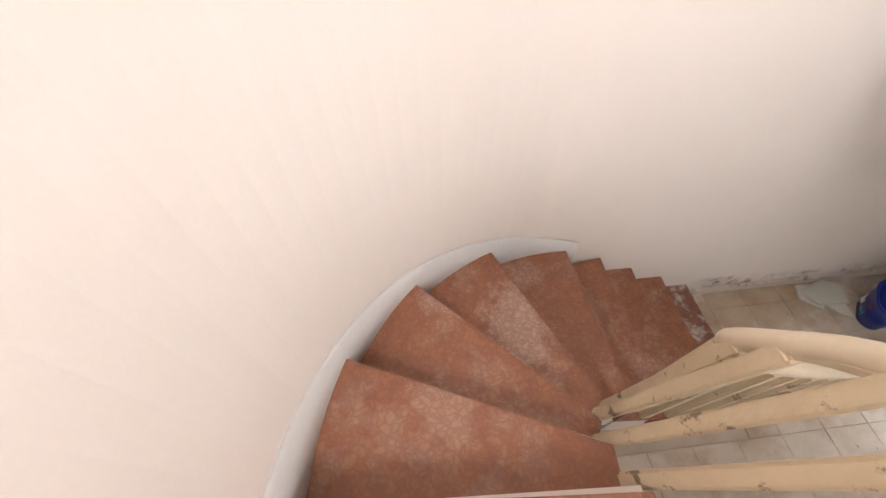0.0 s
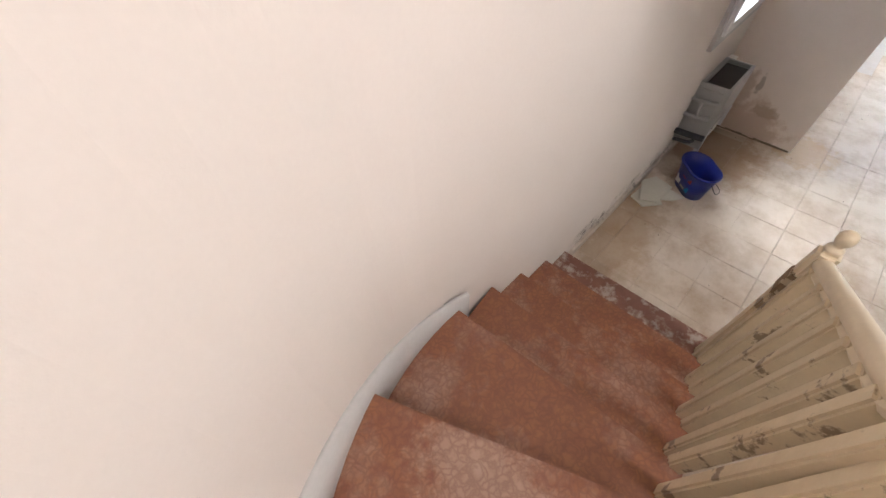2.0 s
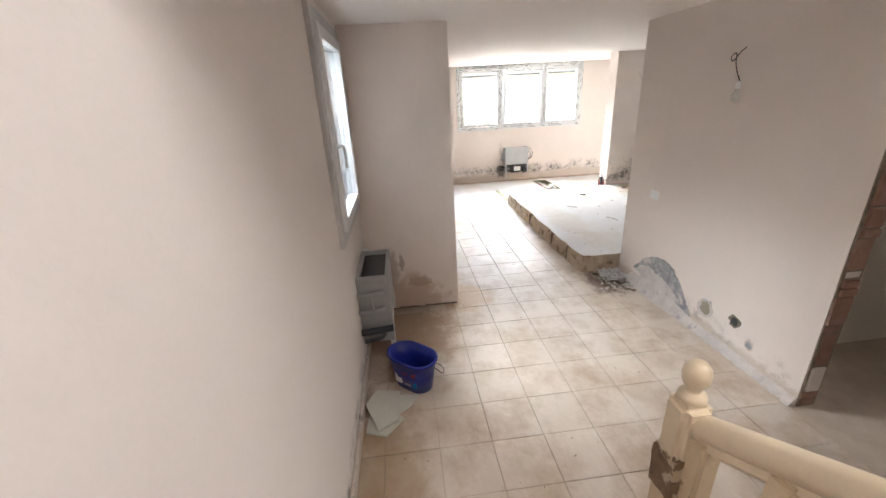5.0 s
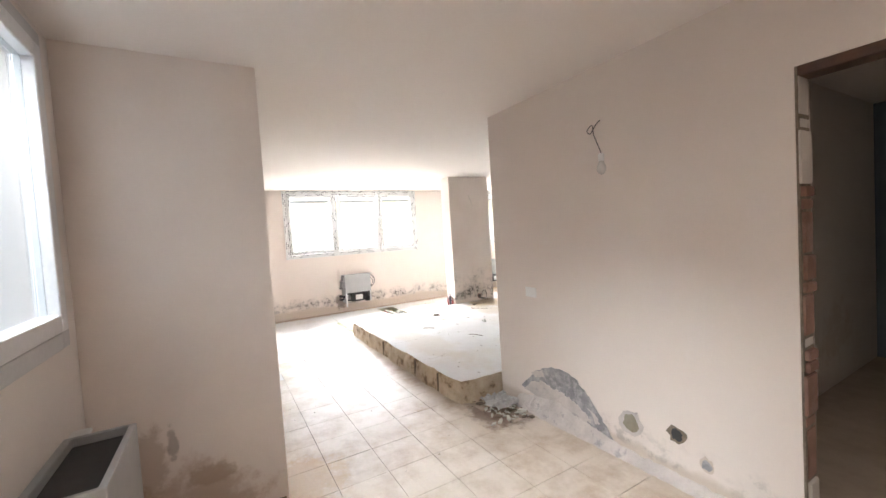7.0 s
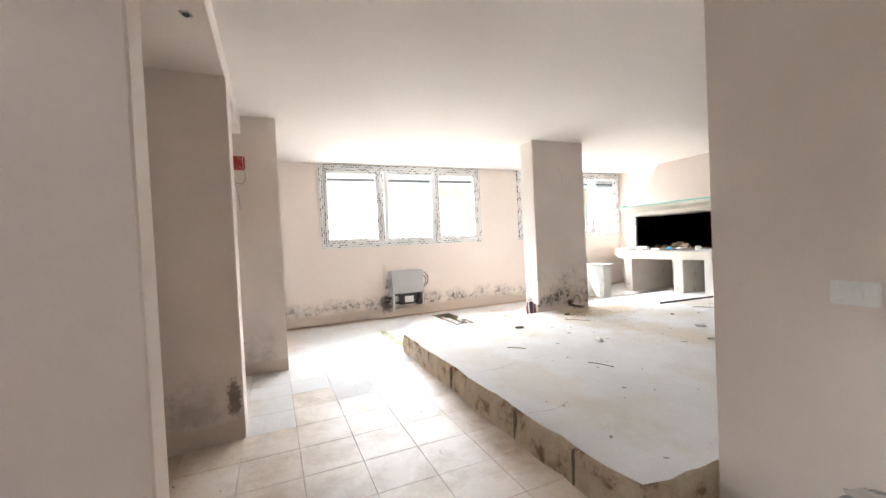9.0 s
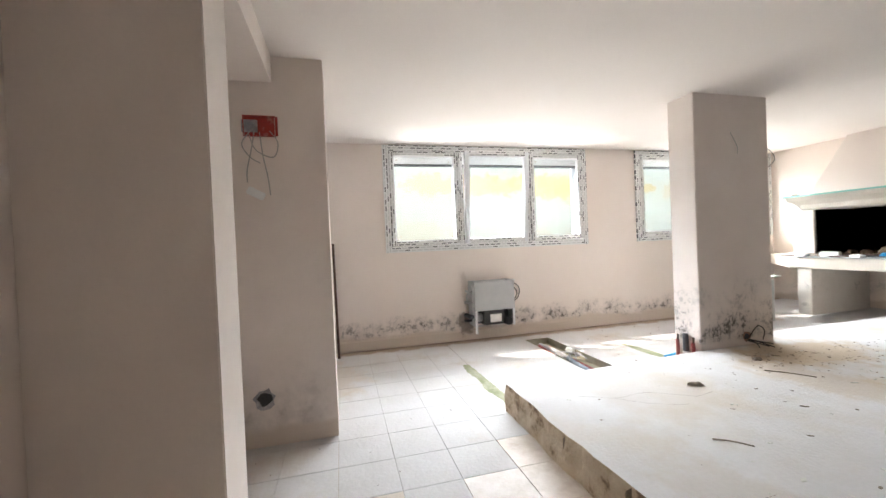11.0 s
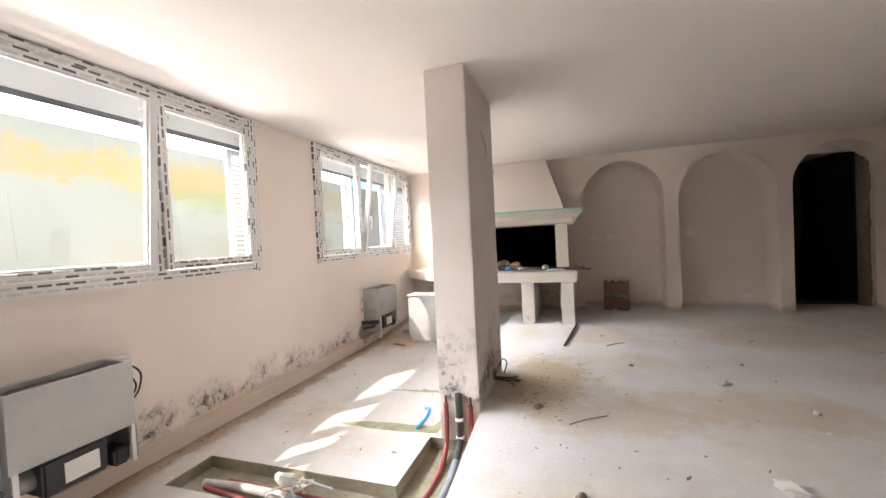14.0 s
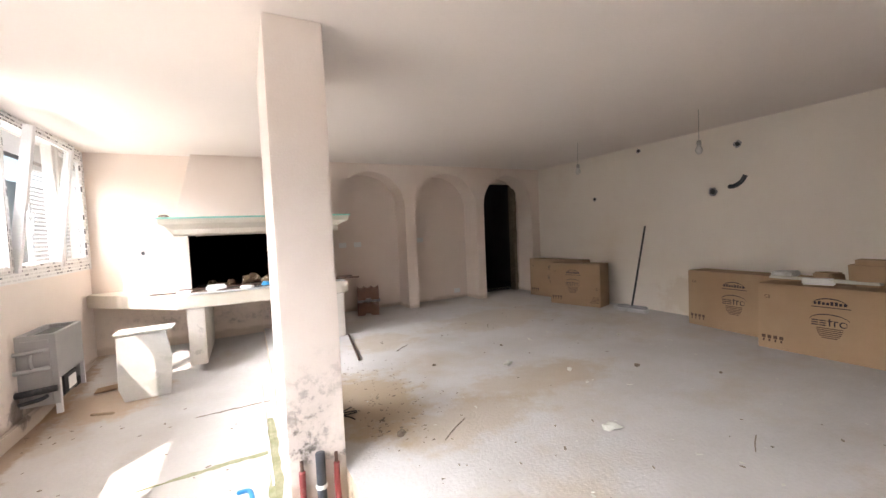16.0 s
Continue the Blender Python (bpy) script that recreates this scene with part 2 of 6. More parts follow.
geo, warp, bend, cells, edge_map, seam = (nt.nodes.new(k) for k in ("ShaderNodeNewGeometry", "ShaderNodeTexNoise", "ShaderNodeVectorMath", "ShaderNodeTexVoronoi", "ShaderNodeMapRange", "ShaderNodeMix"))
# rounded nodules with dark wavy seams between them
warp.inputs["Scale"].default_value, warp.inputs["Detail"].default_value = 16, 5
nt.links.new(geo.outputs["Position"], warp.inputs["Vector"])
bend.operation = "MULTIPLY_ADD"
bend.inputs[1].default_value = (0.11, 0.11, 0.11)
nt.links.new(warp.outputs["Color"], bend.inputs[0])
nt.links.new(geo.outputs["Position"], bend.inputs[2])
cells.feature = "DISTANCE_TO_EDGE"
cells.inputs["Scale"].default_value = 30
nt.links.new(bend.outputs[0], cells.inputs["Vector"])
edge_map.inputs[1].default_value, edge_map.inputs[2].default_value, edge_map.inputs[3].default_value, edge_map.inputs[4].default_value = 0.0, 0.26, 0.42, 0.0
nt.links.new(cells.outputs["Distance"], edge_map.inputs[0])
seam.data_type = "RGBA"
nt.links.new(edge_map.outputs[0], seam.inputs[0])
nt.links.new(old, seam.inputs[6])
seam.inputs[7].default_value = (0.15, 0.06, 0.045, 1)
nt.links.new(seam.outputs[2], b.inputs["Base Color"])
m_marble_dusty = mat("paint_spotted_marble", (0.27, 0.125, 0.09), (0.20, 0.09, 0.065), 9, 0.6, bump=0.2, fine=70, stain=(0.62, 0.56, 0.50), stain_scale=11, stain_cut=(0.50, 0.62), stain_amount=0.6)
m_skirt = mat("grey_white_skirting", (0.64, 0.64, 0.64), (0.58, 0.58, 0.59), 2, 0.6, bump=0.05)
m_rail = mat("cream_gloss_paint", (0.80, 0.69, 0.52), (0.74, 0.62, 0.45), 3, 0.3, bump=0.04, fine=40)
m_rail_worn = mat("worn_cream_paint", (0.72, 0.60, 0.42), (0.64, 0.52, 0.35), 3, 0.4, bump=0.2, fine=40, stain=(0.20, 0.13, 0.08), stain_scale=6.5, stain_cut=(0.57, 0.61), stain_amount=0.85)
m_bare_wood = mat("bare_chipped_wood", (0.27, 0.18, 0.11), (0.14, 0.09, 0.055), 18, 0.8, bump=0.5, fine=70, stain=(0.62, 0.52, 0.37), stain_scale=14, stain_cut=(0.56, 0.6), stain_amount=0.9)
m_pvc = mat("white_pvc", (0.80, 0.81, 0.82), (0.76, 0.77, 0.79), 4, 0.28, bump=0.02)
m_steel = mat("galvanised_steel", (0.50, 0.51, 0.515), (0.46, 0.47, 0.48), 5, 0.42, 0.5, bump=0.06, fine=120)
m_black = mat("black_plastic", (0.025, 0.027, 0.03), (0.04, 0.04, 0.045), 8, 0.45, bump=0.05)
m_soot = mat("sooty_brick", (0.05, 0.04, 0.035), (0.10, 0.075, 0.05), 3, 0.95, bump=0.5, stain=(0.6, 0.42, 0.24), stain_scale=3.2, stain_cut=(0.54, 0.62), stain_amount=0.9)
m_mantel = mat("mantel_stone", (0.70, 0.64, 0.56), (0.64, 0.57, 0.48), 2.2, 0.8, bump=0.15)
m_masonry = mat("white_rendered_leg", (0.70, 0.66, 0.61), (0.62, 0.56, 0.50), 2.2, 0.85, bump=0.25, stain=(0.30, 0.27, 0.25), stain_scale=4.5, stain_cut=(0.6, 0.68), stain_amount=0.6)
m_teal = mat("teal_masking_tape", (0.22, 0.56, 0.47), (0.26, 0.6, 0.52), 6, 0.6)
m_card = mat("brown_cardboard", (0.42, 0.285, 0.175), (0.38, 0.25, 0.15), 2.5, 0.85, bump=0.08, fine=150)
m_print = mat("dark_box_print", (0.09, 0.05, 0.035), (0.12, 0.07, 0.05), 20, 0.85)
m_print_blue = mat("dark_blue_print", (0.03, 0.025, 0.038), (0.05, 0.04, 0.05), 20, 0.85)
m_red_pipe = mat("red_corrugated_pipe", (0.31, 0.05, 0.045), (0.24, 0.05, 0.05), 12, 0.5, bump=0.2, stain=(0.5, 0.3, 0.28), stain_scale=9, stain_amount=0.4)
m_dark_pipe = mat("dark_grey_pipe", (0.035, 0.04, 0.05), (0.07, 0.075, 0.085), 9, 0.45, stain=(0.3, 0.3, 0.3), stain_scale=12, stain_amount=0.4)
m_grey_pipe = mat("grey_insulated_pipe", (0.17, 0.20, 0.24), (0.25, 0.28, 0.32), 9, 0.6, bump=0.2)
m_white = mat("white_plastic", (0.88, 0.88, 0.86), (0.84, 0.84, 0.82), 5, 0.45)
m_blue = mat("blue_plastic", (0.012, 0.03, 0.30), (0.012, 0.022, 0.20), 5, 0.35)
m_cyan = mat("cyan_conduit", (0.01, 0.30, 0.62), (0.01, 0.25, 0.55), 8, 0.4)
m_moss = mat("mossy_mortar", (0.40, 0.39, 0.27), (0.22, 0.25, 0.12), 9, 0.95, bump=0.7, fine=60, stain=(0.50, 0.46, 0.35), stain_scale=7, stain_amount=0.6)
m_dirt = mat("trench_soil", (0.27, 0.23, 0.16), (0.38, 0.36, 0.28), 4, 0.95, bump=0.9, fine=40, stain=(0.20, 0.24, 0.11), stain_scale=3, stain_amount=0.6)
m_rust = mat("rusty_steel", (0.13, 0.07, 0.045), (0.08, 0.05, 0.04), 14, 0.8, bump=0.3)
m_wood = mat("raw_wood", (0.42, 0.31, 0.21), (0.33, 0.24, 0.16), 7, 0.75, bump=0.2)
m_terracotta = mat("terracotta_block", (0.36, 0.21, 0.16), (0.26, 0.15, 0.115), 8, 0.9, bump=0.4, stain=(0.42, 0.33, 0.28), stain_scale=6, stain_amount=0.5)
m_dark_metal = mat("dark_grey_metal", (0.11, 0.12, 0.13), (0.09, 0.10, 0.11), 8, 0.5, bump=0.05)
m_mortar = mat("pale_rough_mortar", (0.66, 0.60, 0.56), (0.52, 0.475, 0.45), 7, 0.95, bump=0.8, fine=40, stain=(0.26, 0.25, 0.26), stain_scale=13, stain_cut=(0.58, 0.66), stain_amount=0.6)
m_shutter = mat("pale_grey_shutter_paint", (0.50, 0.53, 0.56), (0.45, 0.48, 0.51), 4, 0.5, bump=0.05)
m_wire = mat("black_cable", (0.02, 0.02, 0.022), (0.035, 0.03, 0.03), 10, 0.5)
m_grey_wire = mat("grey_cable", (0.45, 0.43, 0.40), (0.38, 0.36, 0.33), 10, 0.5)
m_cement = mat("grey_cement_patch", (0.23, 0.225, 0.235), (0.36, 0.35, 0.36), 9, 0.95, bump=0.7, fine=50, stain=(0.62, 0.58, 0.57), stain_scale=16, stain_cut=(0.46, 0.64), stain_amount=0.6)
m_plastic_sheet = mat("crumpled_sheet", (0.62, 0.62, 0.62), (0.42, 0.41, 0.40), 9, 0.3, bump=0.5)
# near-black colour paints in the darkness of the room behind the arch
m_dark = mat("painted_darkness", (0.05, 0.05, 0.052), (0.035, 0.035, 0.037), 2, 0.9)
# dull blue-grey puts the side room's lack of light into its colour
m_painted_dim = mat("plaster_painted_dim", (0.20, 0.24, 0.30), (0.16, 0.20, 0.26), 2, 0.9)
m_red = mat("red_junction_box", (0.40, 0.035, 0.025), (0.30, 0.03, 0.02), 12, 0.55, stain=(0.6, 0.5, 0.45), stain_scale=14, stain_amount=0.6)
m_garden = mat("retaining_wall_render", (0.42, 0.435, 0.385), (0.36, 0.375, 0.32), 0.9, 0.95, bump=0.4, fine=20, stain=(0.27, 0.30, 0.20), stain_scale=1.6, stain_amount=0.4)
for cy, cz, ry, rz, col, k in ((-1.6, 2.36, 2.2, 0.24, (0.48, 0.36, 0.21), 0.8), (-4.0, 2.36, 2.2, 0.30, (0.46, 0.37, 0.17), 0.85), (1.8, 2.38, 1.6, 0.22, (0.48, 0.38, 0.25), 0.7), (-7.5, 2.3, 2.4, 0.3, (0.36, 0.28, 0.14), 0.6),
                               (-4.3, 2.05, 0.8, 0.18, (0.34, 0.38, 0.17), 0.6), (-0.4, 1.45, 1.1, 0.35, (0.36, 0.31, 0.22), 0.4), (-2.9, 1.25, 0.6, 0.3, (0.36, 0.31, 0.22), 0.4), (-4.6, 1.3, 1.0, 0.4, (0.36, 0.32, 0.24), 0.4)):
    with_stain(m_garden, (13.2, cy, cz), (0.8, ry, rz), col, k, rag=1.2, scale=4.5)
# bluish tint paints the sky's reflection in the hall pane onto an added wall
m_sun_block = mat("painted_pane_blue", (0.26, 0.34, 0.43), (0.22, 0.30, 0.39), 0.8, 0.9)
m_ground = mat("outside_paving", (0.17, 0.16, 0.15), (0.14, 0.13, 0.12), 1.5, 0.95, bump=0.4)
m_board = mat("pale_board", (0.68, 0.67, 0.60), (0.60, 0.60, 0.53), 5, 0.7, bump=0.1)
m_pale_marble = mat("pale_marble_slab", (0.74, 0.73, 0.70), (0.60, 0.61, 0.60), 4, 0.35, bump=0.05, stain=(0.42, 0.45, 0.40), stain_scale=3, stain_cut=(0.56, 0.62), stain_amount=0.5)
m_debris = mat("mixed_debris", (0.30, 0.24, 0.18), (0.16, 0.13, 0.10), 30, 0.9)
m_bulb_glass = mat("frosted_bulb", (0.78, 0.76, 0.72), (0.74, 0.72, 0.68), 6, 0.25)

m_glass = bpy.data.materials.new("window_glass")
m_glass.use_nodes = True
gb = m_glass.node_tree.nodes["Principled BSDF"]
gb.inputs["Transmission Weight"].default_value, gb.inputs["Roughness"].default_value, gb.inputs["IOR"].default_value = 1.0, 0.0, 1.45
gb.inputs["Base Color"].default_value = (0.93, 0.97, 0.96, 1)


def tape(name, along):
    """White profile under protective film printed with rows of short dark bars."""
    m = mat(name, (0.80, 0.80, 0.79), (0.76, 0.76, 0.75), 4, 0.35, bump=0.03)
    nt = m.node_tree
    n, l = nt.nodes, nt.links
    b = n["Principled BSDF"]
    old = b.inputs["Base Color"].links[0].from_socket
    tc, sep, com, br = n.new("ShaderNodeTexCoord"), n.new("ShaderNodeSeparateXYZ"), n.new("ShaderNodeCombineXYZ"), n.new("ShaderNodeTexBrick")
    l.new(tc.outputs["Object"], sep.inputs[0])
    l.new(sep.outputs[{"Y": 1, "Z": 2, "X": 0}[along]], com.inputs[0])
    l.new(sep.outputs[{"Y": 2, "Z": 1, "X": 2}[along]], com.inputs[1])
    l.new(com.outputs[0], br.inputs["Vector"])
    br.offset, br.squash = 0.5, 1.0
    for key, v in (("Scale", 1.0), ("Mortar Size", 0.0088), ("Mortar Smooth", 0.0), ("Bias", 0.0), ("Brick Width", 0.078), ("Row Height", 0.031)):
        br.inputs[key].default_value = v
    br.inputs["Color1"].default_value = (0.0, 0.0, 0.0, 1)
    br.inputs["Color2"].default_value = (1.0, 1.0, 1.0, 1)
    pick = n.new("ShaderNodeValToRGB")
    pick.color_ramp.interpolation = "CONSTANT"
    pick.color_ramp.elements[0].color = (0.13, 0.13, 0.135, 1)
    pick.color_ramp.elements[1].position, pick.color_ramp.elements[1].color = 0.42, (0.60, 0.60, 0.59, 1)
    l.new(br.outputs["Color"], pick.inputs[0])
    x = n.new("ShaderNodeMix")
    x.data_type = "RGBA"
    l.new(br.outputs["Fac"], x.inputs[0])
    l.new(pick.outputs[0], x.inputs[6])
    l.new(old, x.inputs[7])
    l.new(x.outputs[2], b.inputs["Base Color"])
    return m


m_tape_h, m_tape_v, m_tape_x = tape("printed_film_rails", "Y"), tape("printed_film_stiles", "Z"), tape("printed_film_cross", "X")

# ---- mesh helpers ----


def part(name, bm, material, parent=None, label="", smooth=False):
    """Links a bmesh as one mesh object, under a thing where one is given."""
    me = bpy.data.meshes.new(name)
    bmesh.ops.recalc_face_normals(bm, faces=bm.faces)
    bm.to_mesh(me)
    bm.free()
    me.materials.append(material)
    if smooth:
        me.polygons.foreach_set("use_smooth", [True] * len(me.polygons))
    ob = new(name, me)
    ob.parent = parent
    if label:
        ob["label"] = label
    return ob


def wall_piece(name, bm, material, label, kind="structure", category="wall"):
    return tagged(part(name, bm, material), label, category, kind=kind)


def thing(name, place, label, category, group="", turn=0.0):
    ob = new(name)
    ob.matrix_world = pose(*place, 0, 0, turn)
    return tagged(ob, label, category, group)


def add_box(bm, lo, hi, bevel=0.0, turn=None):
    vs = [bm.verts.new((x, y, z)) for x in (lo[0], hi[0]) for y in (lo[1], hi[1]) for z in (lo[2], hi[2])]
    fs = [(0, 1, 3, 2), (4, 6, 7, 5), (0, 4, 5, 1), (2, 3, 7, 6), (0, 2, 6, 4), (1, 5, 7, 3)]
    faces = [bm.faces.new([vs[i] for i in f]) for f in fs]
    if turn is not None:
        bmesh.ops.transform(bm, matrix=turn, verts=vs)
    if bevel:
        bmesh.ops.bevel(bm, geom=list({e for f in faces for e in f.edges}), offset=bevel, segments=2, affect="EDGES")
    return bm


def box(lo, hi, bevel=0.0, turn=None):
    return add_box(bmesh.new(), lo, hi, bevel, turn)


def boxes(*items, bevel=0.0):
    bm = bmesh.new()
    for lo, hi in items:
        add_box(bm, lo, hi)
    if bevel:
        bmesh.ops.bevel(bm, geom=list(bm.edges), offset=bevel, segments=2, affect="EDGES")
    return bm


def add_prism(bm, points, z0, z1):
    """Extrudes a flat outline of (x, y) from z0 to z1; the last two may be lists."""
    low = [bm.verts.new((x, y, z0[i] if isinstance(z0, list) else z0)) for i, (x, y) in enumerate(points)]
    top = [bm.verts.new((x, y, z1[i] if isinstance(z1, list) else z1)) for i, (x, y) in enumerate(points)]
    bm.faces.new(list(reversed(low)))
    bm.faces.new(top)
    for i in range(len(points)):
        j = (i + 1) % len(points)
        bm.faces.new((low[i], low[j], top[j], top[i]))
    return bm


def prism(points, z0, z1, bevel=0.0):
    bm = add_prism(bmesh.new(), points, z0, z1)
    if bevel:
        bmesh.ops.bevel(bm, geom=list(bm.edges), offset=bevel, segments=2, affect="EDGES")
    return bm


def lathe(profile, sides=20, place=(0, 0, 0)):
    bm = bmesh.new()
    rings = []
    for r, z in profile:
        rings.append([bm.verts.new((place[0] + r * math.cos(2 * math.pi * k / sides), place[1] + r * math.sin(2 * math.pi * k / sides), place[2] + z)) for k in range(sides)])
    for a, b in zip(rings, rings[1:]):
        for k in range(sides):
            bm.faces.new((a[k], a[(k + 1) % sides], b[(k + 1) % sides], b[k]))
    bm.faces.new(list(reversed(rings[0])))
    bm.faces.new(rings[-1])
    return bm


def tube(points, radius, sides=8, bm=None, samples=6, ribs=0.0):
    """A round bar or cable along a smooth line through the points."""
    bm = bm or bmesh.new()
    pts = [Vector(p) for p in points]
    line = []
    for i in range(len(pts) - 1):
        p0, p1, p2, p3 = pts[max(i - 1, 0)], pts[i], pts[i + 1], pts[min(i + 2, len(pts) - 1)]
        for k in range(samples if len(pts) > 2 else 1):
            t = k / samples if len(pts) > 2 else 0
            line.append(0.5 * (2 * p1 + (p2 - p0) * t + (2 * p0 - 5 * p1 + 4 * p2 - p3) * t * t + (3 * p1 - p0 - 3 * p2 + p3) * t ** 3))
    line.append(pts[-1])
    rings, side = [], None
    for i, p in enumerate(line):
        d = (line[min(i + 1, len(line) - 1)] - line[max(i - 1, 0)]).normalized()
        side = (side - d * side.dot(d)).normalized() if side else d.orthogonal().normalized()
        up = d.cross(side)
        r = radius * (1 + (ribs if i % 2 else 0))
        rings.append([bm.verts.new(p + r * (math.cos(2 * math.pi * k / sides) * side + math.sin(2 * math.pi * k / sides) * up)) for k in range(sides)])
    for a, b in zip(rings, rings[1:]):
        for k in range(sides):
            bm.faces.new((a[k], a[(k + 1) % sides], b[(k + 1) % sides], b[k]))
    bm.faces.new(list(reversed(rings[0])))
    bm.faces.new(rings[-1])
    return bm


def chunk(size, seed, flat=0.5, cuts=2):
    """An uneven broken lump that rests on z = 0."""
    bm = bmesh.new()
    bmesh.ops.create_icosphere(bm, subdivisions=cuts, radius=1)
    rnd = random.Random(seed)
    off = Vector((rnd.random() * 9, rnd.random() * 9, rnd.random() * 9))
    for v in bm.verts:
        k = 1 + 0.6 * noise.noise(v.co * 1.3 + off)
        v.co = Vector((v.co.x * size[0] * k, v.co.y * size[1] * k, max(v.co.z, -flat) * size[2] * k))
    low = min(v.co.z for v in bm.verts)
    bmesh.ops.translate(bm, verts=bm.verts, vec=(0, 0, -low))
    return bm


CEIL = 2.51
XW = 10.86      # inner face of the window wall
YA = -6.0       # face of the arched wall
XR = 4.19       # side wall of the platform room
YH = -0.69      # hall wall
YS = 2.09       # stair and hall wall

# ---- setting: floors ----
CX, CY, RO = 1.35, 0.75, 1.30
wall_piece("floor", boxes(((-0.4, -4.2, -0.3), (8.72, 2.6, -0.012))),
           m_grout, "brown grouted bed under the beige hall tiles", category="floor")
wall_piece("floor_dusty", box((8.72, -0.335, -0.3), (11.2, 2.6, -0.0035)), m_low_floor, "dust-filled joints of the pale hall floor by the windows", category="floor")
screed = wall_piece("floor_screed", prism([(8.74, -0.335), (XW, -0.335), (XW, -4.3), (8.8, -4.3), (8.8, -2.19), (9.18, -2.19), (9.18, -1.63), (10.53, -1.63), (10.53, -1.31), (8.74, -1.31)], -0.3, 0.0),
           m_low_floor, "dusty pale tiled floor covered with screed dust by the windows", category="floor")
screed.data.materials.append(m_dirt)
for p in screed.data.polygons:
    if abs(p.normal.z) < 0.5:
        p.material_index = 1
wall_piece("floor_ramp", prism([(9.08, -4.3), (XW, -4.3), (XW, YA), (9.08, YA)], -0.1, [0.0, 0.0, 0.14, 0.16]),
           m_low_floor, "dusty screed that rises towards the hearth", category="floor")
wall_piece("trench", boxes(((8.7, -2.19, -0.16), (9.18, -1.31, -0.078)), ((9.18, -1.63, -0.16), (10.53, -1.31, -0.078))),
           m_dirt, "soil bed of the open pipe trench", category="trench")

bm = bmesh.new()
outline = [(XR, -6.9), (9.08, -6.9), (9.08, -3.0), (8.82, -3.0), (8.82, -2.15), (8.72, -0.26)]
rnd = random.Random(4)
edge = [(8.70 - 0.104 * i + 0.0, -0.235 + rnd.uniform(-0.012, 0.012)) for i in range(31)]
outline += [(x, y) for x, y in edge if x > 5.70] + [(5.64, -0.262), (5.63, -0.32), (5.612, -0.40), (5.622, -0.50), (5.61, -0.58), (5.615, -0.70)] + [(5.5, -0.8), (XR, -0.8)]
low = [bm.verts.new((x, y, -0.01)) for x, y in outline]
top = [bm.verts.new((x, y - (0.01 if -0.3 < y < -0.1 else 0), 0.2)) for x, y in outline]
mid = [bm.verts.new((x, y + (rnd.uniform(-0.02, 0.015) if -0.7 < y < -0.1 else 0), 0.1 + rnd.uniform(-0.02, 0.02))) for x, y in outline]
bm.faces.new(list(reversed(top)))
for a, b in ((low, mid), (mid, top)):
    for i in range(len(outline)):
        j = (i + 1) % len(outline)
        bm.faces.new((a[i], a[j], b[j], b[i]))
platform = wall_piece("platform", bm, m_screed, "raised dusty concrete screed platform with rough edges", category="floor")
platform.data.materials.append(m_edge)
for p in platform.data.polygons:
    if abs(p.normal.z) < 0.5:
        p.material_index = 1

# ---- setting: walls ----


def wall_with_openings(axis, a, b, lo, hi, z0, z1, holes):
    """A wall between a and b in thickness, from lo to hi along, with rectangular holes (from, to, bottom, top)."""
    bm = bmesh.new()
    cuts = sorted({lo, hi, *(v for h in holes for v in h[:2])})
    for u0, u1 in zip(cuts, cuts[1:]):
        spans = sorted((h[2], h[3]) for h in holes if h[0] <= u0 and u1 <= h[1])
        z = z0
        for s0, s1 in (*spans, (z1, z1)):
            if s0 > z:
                if axis == "x":
                    add_box(bm, (a, u0, z), (b, u1, s0))
                else:
                    add_box(bm, (u0, a, z), (u1, b, s0))
            z = s1
    bmesh.ops.remove_doubles(bm, verts=bm.verts, dist=0.0001)
    return bm


W1, W2 = (-2.50, 0.345), (-5.97, -3.33)
wall_piece("wall_east", wall_with_openings("x", XW, XW + 0.12, -6.9, 2.6, -0.3, 2.75, [(*W1, 1.17, 2.50), (*W2, 1.17, 2.50)]),
           m_window_wall, "peach plastered wall with black mould above its base, under the windows")
wall_piece("wall_east_outer", wall_with_openings("x", XW + 0.12, XW + 0.22, -6.9, 2.6, -0.3, 2.75, [(W1[0] - 0.25, W1[1] + 0.25, 1.12, 2.50), (W2[0] - 0.25, W2[1] + 0.25, 1.12, 2.50)]),
           m_mortar, "rough mortar outer reveals of the windows")
wall_piece("wall_stairs", wall_with_openings("y", YS, YS + 0.3, 1.30, XW, -0.3, 5.2, [(4.02, 5.02, 1.13, 2.44)]),
           m_stair_wall, "long cream plastered wall beside the marble stairs, damp at its base")
wall_piece("base_skirt", boxes(((XW - 0.035, -5.9, 0.0), (XW, 2.0, 0.13)), bevel=0.012), m_window_wall, "rough damp plaster base along the window wall", category="skirting")
wall_piece("base_skirt_hall", boxes(((2.75, YS - 0.02, 0.0), (5.22, YS, 0.085)), bevel=0.006), m_stair_wall, "dirty low plaster skirting in the hall", category="skirting")
bm = bmesh.new()
ring = []
for k in range(25):
    a = math.radians(90 + 3.75 * k)
    ring.append((CX + (RO + 0.022) * math.cos(a), CY + (RO + 0.022) * math.sin(a)))
ring += [(ring[-1][0], -1.4)]
outer = [(x - 0.3 if i > 12 else x - 0.15, y + 0.3 if i < 13 else y + 0.1) for i, (x, y) in enumerate(ring)]
add_prism(bm, ring + [(-0.35, -1.4), (-0.35, 2.39), (CX, 2.39)], -0.3, 5.2)
wall_piece("wall_curved", bm, m_stair_wall, "smooth cream plastered curved wall around the winding stairs")
